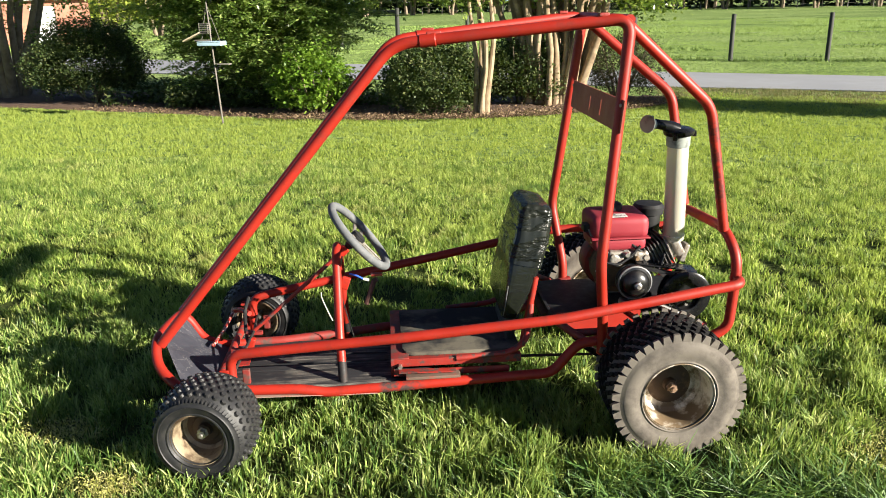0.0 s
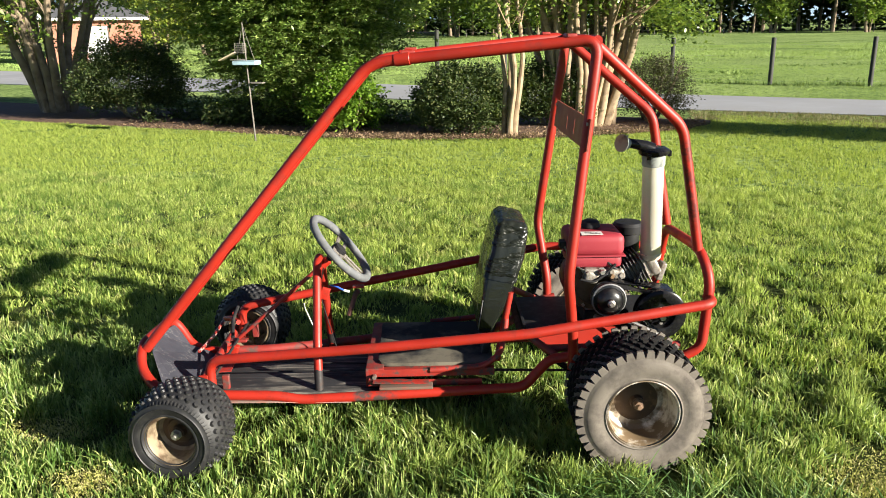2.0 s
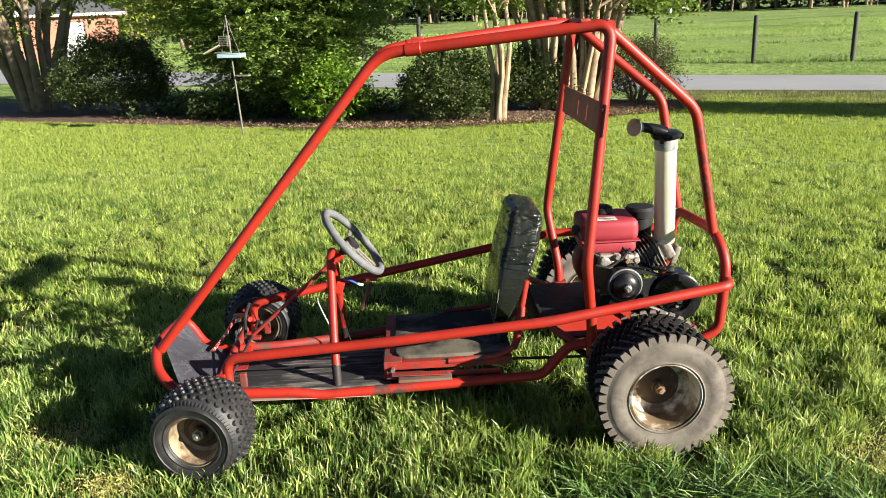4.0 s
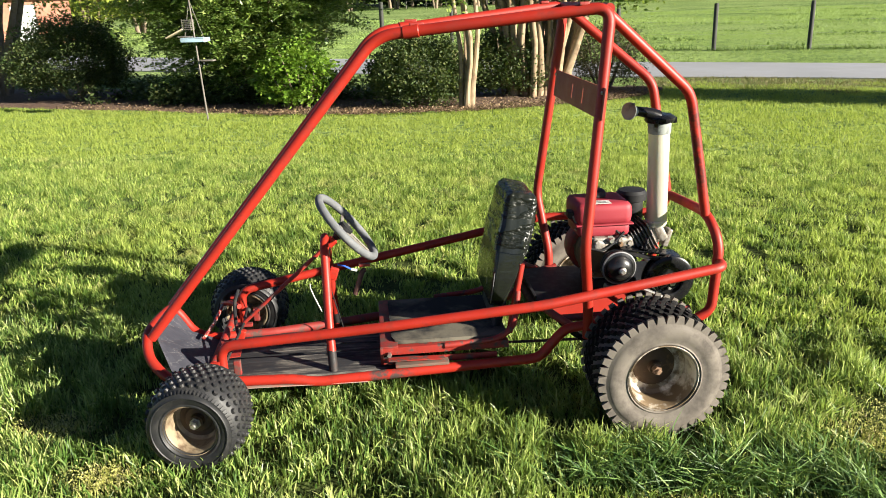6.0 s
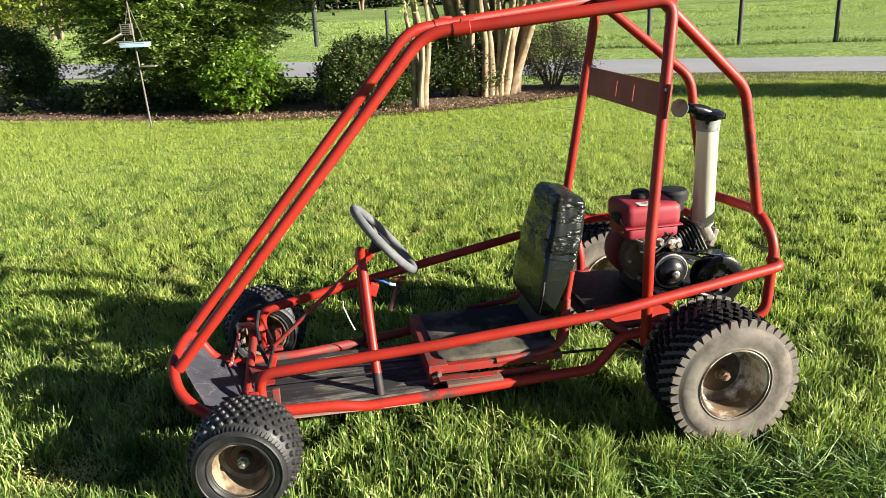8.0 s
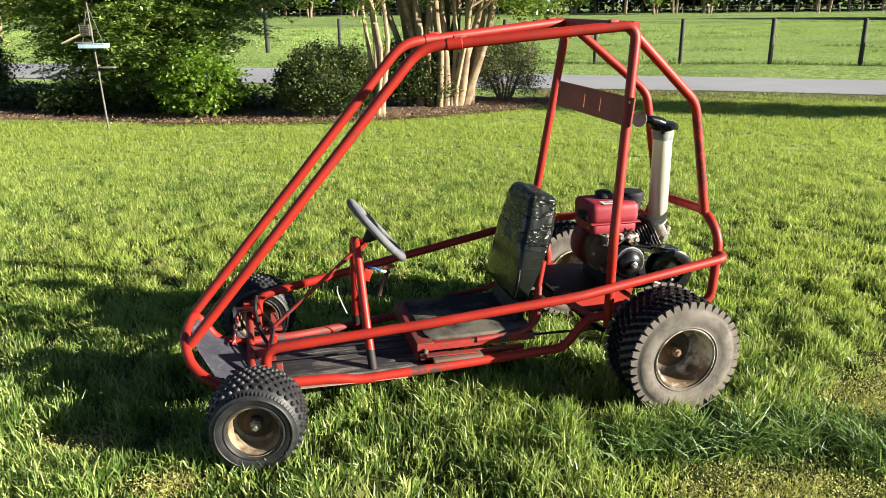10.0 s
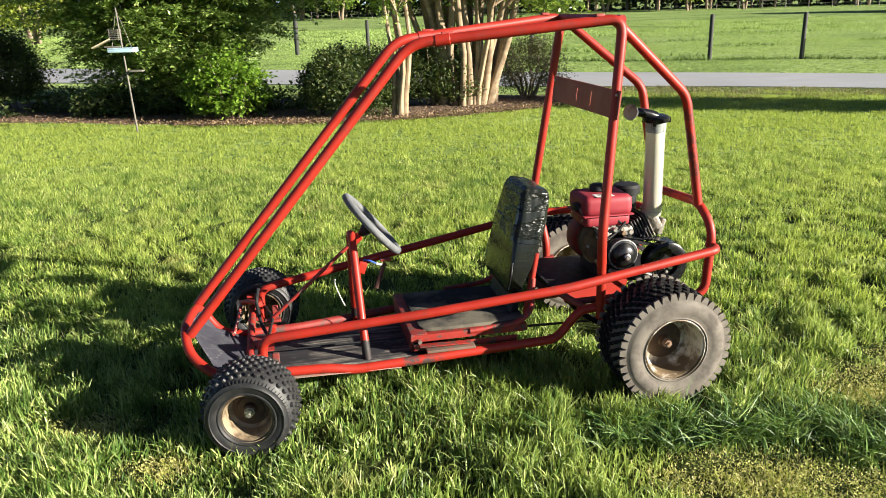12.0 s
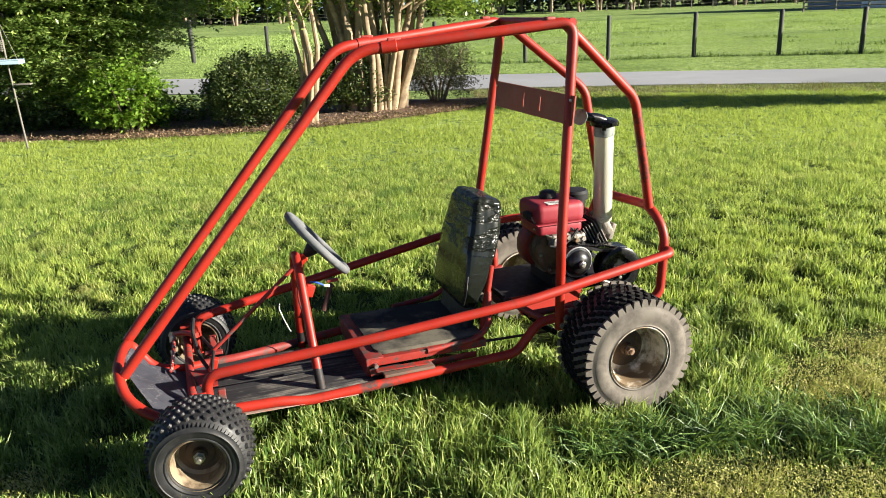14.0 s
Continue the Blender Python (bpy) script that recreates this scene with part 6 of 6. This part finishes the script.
def spot(x, y, places):
    best = np.zeros(len(x))
    for px, py, rx, ry in places:
        best = np.maximum(best, np.exp(-(((x - px) / rx) ** 2 + ((y - py) / ry) ** 2) ** 1.5))
    return best


def nearness(x, y):
    """One on the lawn that the kart stands on, falling softly to nought outside it."""
    inside = np.minimum(np.minimum(x + 0.94 * y + 1.3, 0.82 * y + 1.2 - x), (y - 0.6) * 1.2)
    return np.clip(inside / 0.9 + 0.5 + 0.35 * patchiness(x, y, 1.3, 5.0), 0, 1)


def blades(name, y0, y1, density, height, width, joints, area=None, label="", clumpy=0.3, spots=False, mat=None, lay=0.0, reach=(0.94, 0.82), outer=0.0, feather=False):
    """Grass blades between two depths; joints: how often a blade bends; outer: a plain rectangle of that half width, outside the near lawn."""
    xl, xr = (-outer, outer) if outer else (-reach[0] * y1 - 1.8, reach[1] * y1 + 1.7)
    n = int((xr - xl) * (y1 - y0) * density)
    x, y = rng.uniform(xl, xr, n), rng.uniform(y0, y1, n)
    if outer:
        keep = rng.random(n) > nearness(x, y)
    else:
        keep = (x > -reach[0] * y - 1.8) & (x < reach[1] * y + 1.7)
        if feather:
            keep &= rng.random(n) < nearness(x, y)
    if area is not None:
        keep &= area(x, y)
    x, y = x[keep], y[keep]
    tuft, big = patchiness(x, y, 6.5, 1.0), patchiness(x, y, 1.1, 9.0)
    bare = np.minimum(1.5 * spot(x, y, BARE), 1) if spots else 0 * x
    lush = np.minimum(1.4 * spot(x, y, LUSH), 1) if spots else 0 * x
    even = 0.62 if joints else 0.9
    keep = rng.random(len(x)) < (even + 1.0 * tuft + 0.35 * big) * (1 - 0.96 * bare) * (1 - 0.85 * lush)
    x, y, tuft, big, bare, lush = x[keep], y[keep], tuft[keep], big[keep], bare[keep], lush[keep]
    n = len(x)
    low = spot(x - 0.16, y + 0.05, [(px, py, rx * 1.35, ry * 1.5) for px, py, rx, ry in BARE]) if spots else 0 * x
    h = height * rng.uniform(0.5, 1.35, n) * (1 + clumpy * 1.8 * tuft + clumpy * big) * (1 - 0.62 * np.maximum(bare, low))
    wd = width * rng.uniform(0.6, 1.5, n)
    a = rng.uniform(0, 2 * np.pi, n)
    lean = rng.normal({0: 0.52, 1: 0.46, 2: 0.40}[joints], 0.35, n) + lay
    la = a + rng.normal(0, 0.5, n)
    la = np.where(rng.random(n) < 0.38, 2.5 + 5.0 * tuft + 3.0 * big + rng.normal(0, 0.8, n), la)
    root = np.stack([x, y, ground_z(x, y) + 0.012 * patchiness(x, y, 1.3, 0.0) - 0.005], -1)
    side = np.stack([np.cos(a), np.sin(a), 0 * a], -1) * (wd / 2)[:, None]
    way = np.stack([np.cos(la), np.sin(la), 0 * a], -1)
    up = np.array([0, 0, 1.0])

    def along(f):                        # a point of the arching blade
        rise = h * (f - 0.30 * np.abs(lean) * f * f)
        return root + up * rise[:, None] + way * (h * lean * f ** 1.8)[:, None]

    steps = {0: (), 1: (0.55,), 2: (0.42, 0.76)}[joints]
    rows = [root - side, root + side]
    for k, f in enumerate(steps):
        w = 0.92 - 0.22 * k
        rows += [along(f) - side * w, along(f) + side * w]
    rows.append(along(1.0))
    m = len(rows)
    verts = np.stack(rows, 1).reshape(-1, 3)
    b = np.arange(n)[:, None] * m
    corners = []
    for k in range(len(steps)):
        corners += [[2 * k, 2 * k + 1, 2 * k + 3], [2 * k, 2 * k + 3, 2 * k + 2]]
    corners.append([m - 3, m - 2, m - 1])
    faces = np.concatenate([b + np.array([c]) for c in corners])
    tagged(new(name, array_mesh(name, verts, faces, mat or BLADE)), label, "grass", kind="stuff")


def by_lane(x, y):
    gap = np.interp(x, ROAD_X, ROAD_Y) - y
    ragged = 1.7 + 1.2 * patchiness(x, y, 0.9, 2.0)
    return (gap > 0.02) & (gap < ragged) & (x > 2.0)


POST_X, POST_Y = [p[0] for p in POSTS], [p[1] for p in POSTS]


def under_fence(x, y):
    return (np.abs(y - np.interp(x, POST_X, POST_Y)) < 0.22 + 0.2 * patchiness(x, y, 0.8, 6.0)) & (x > -4) & (x < 22)


def rank_spots(x, y):
    clear = y > np.interp(x, POST_X, POST_Y, left=34) + 0.5
    return clear & (patchiness(x * 0.7, y, 0.45, 12.0) > 0.33)


def on_lawn(x, y):
    gap = np.interp(x, ROAD_X, ROAD_Y) - y
    thin = np.where(x > 2.0, 1.15 + 1.2 * patchiness(x, y, 1.1, 3.0), 0.0)      # worn strip along the lane
    return (y < np.interp(x, BED_X, BED_Y)) & (gap > 0.05 + np.maximum(thin, 0))


blades("lawn_grass", 0.3, 3.4, 13000, 0.072, 0.0053, 2, mat=BLADE_NEAR, label="lush uneven green grass round the kart", spots=True, clumpy=0.45, feather=True)
blades("tall_grass", 1.6, 2.7, 11500, 0.104, 0.0056, 2, area=lambda x, y: rng.random(len(x)) < spot(x, y, LUSH), mat=TALL_BLADE, lay=0.55, label="tall dark green grass tuft in the lawn beside the kart", clumpy=0.5)
blades("thin_grass", 1.6, 3.2, 34000, 0.024, 0.0030, 1, area=lambda x, y: rng.random(len(x)) < spot(x, y, BARE) * 0.9, mat=BLADE_THIN, lay=0.2, label="thin yellowed grass on worn spots of the lawn", clumpy=0.5)
blades("lawn_grass", 3.4, 5.4, 9600, 0.057, 0.0060, 1, label="sunlit green lawn grass behind the kart", clumpy=0.4, feather=True)
blades("lawn_grass", 5.4, 8.5, 6500, 0.055, 0.0078, 0, label="sunlit green lawn grass", clumpy=0.4, feather=True)
blades("lawn_grass", 8.5, 17.5, 2300, 0.048, 0.0108, 0, area=on_lawn, mat=BLADE_FAR, label="sunlit lawn grass near the bed", clumpy=0.35)
blades("lawn_grass", -4.0, 8.5, 1300, 0.062, 0.013, 0, outer=9.0, label="lawn grass farther from the kart", clumpy=0.4)
blades("dry_grass", 9.0, 17.5, 1700, 0.05, 0.013, 0, area=by_lane, mat=BLADE_DRY, label="dry brownish grass along the edge of the lane", clumpy=0.4)
blades("verge_grass", 15.5, 36, 260, 0.034, 0.022, 0, area=lambda x, y: y > np.interp(x, [p[0] for p in ROAD_FAR][::-1], [p[1] for p in ROAD_FAR][::-1]), mat=BLADE_PASTURE, label="short grass on the verge and in the pasture", clumpy=0.5)
blades("pasture_grass", 36, 64, 60, 0.07, 0.05, 0, mat=BLADE_PASTURE, label="green pasture grass beyond the fence", clumpy=0.6)
blades("fence_grass", 18, 31, 420, 0.15, 0.022, 0, area=under_fence, mat=TUFT, label="tall dark grass left under the wire fence", clumpy=0.6)
blades("rank_grass", 22, 70, 60, 0.09, 0.05, 0, area=rank_spots, mat=TUFT, label="taller dark tufts in the pasture", clumpy=0.6)


def moss():
    """Low yellow-green weeds in the thin spots."""
    pts = []
    for px, py, rx, ry in BARE:
        n = int(20000 * rx * ry * 4)
        p = np.stack([rng.normal(px, rx * 0.62, n), rng.normal(py, ry * 0.62, n), 0.034 * rng.random(n) ** 1.5], -1)
        p[:, 2] += ground_z(p[:, 0], p[:, 1]) + 0.004
        t = patchiness(p[:, 0], p[:, 1], 9.0, 4.0)
        pts.append(p[t > -0.22])
    v, f = leaves_at(np.concatenate(pts), 0.0090, 0.45, -0.4)
    tagged(new("moss", array_mesh("moss", v, f, MOSS_LEAF)), "yellow-green moss and weeds in thin lawn", "moss", kind="stuff")


moss()
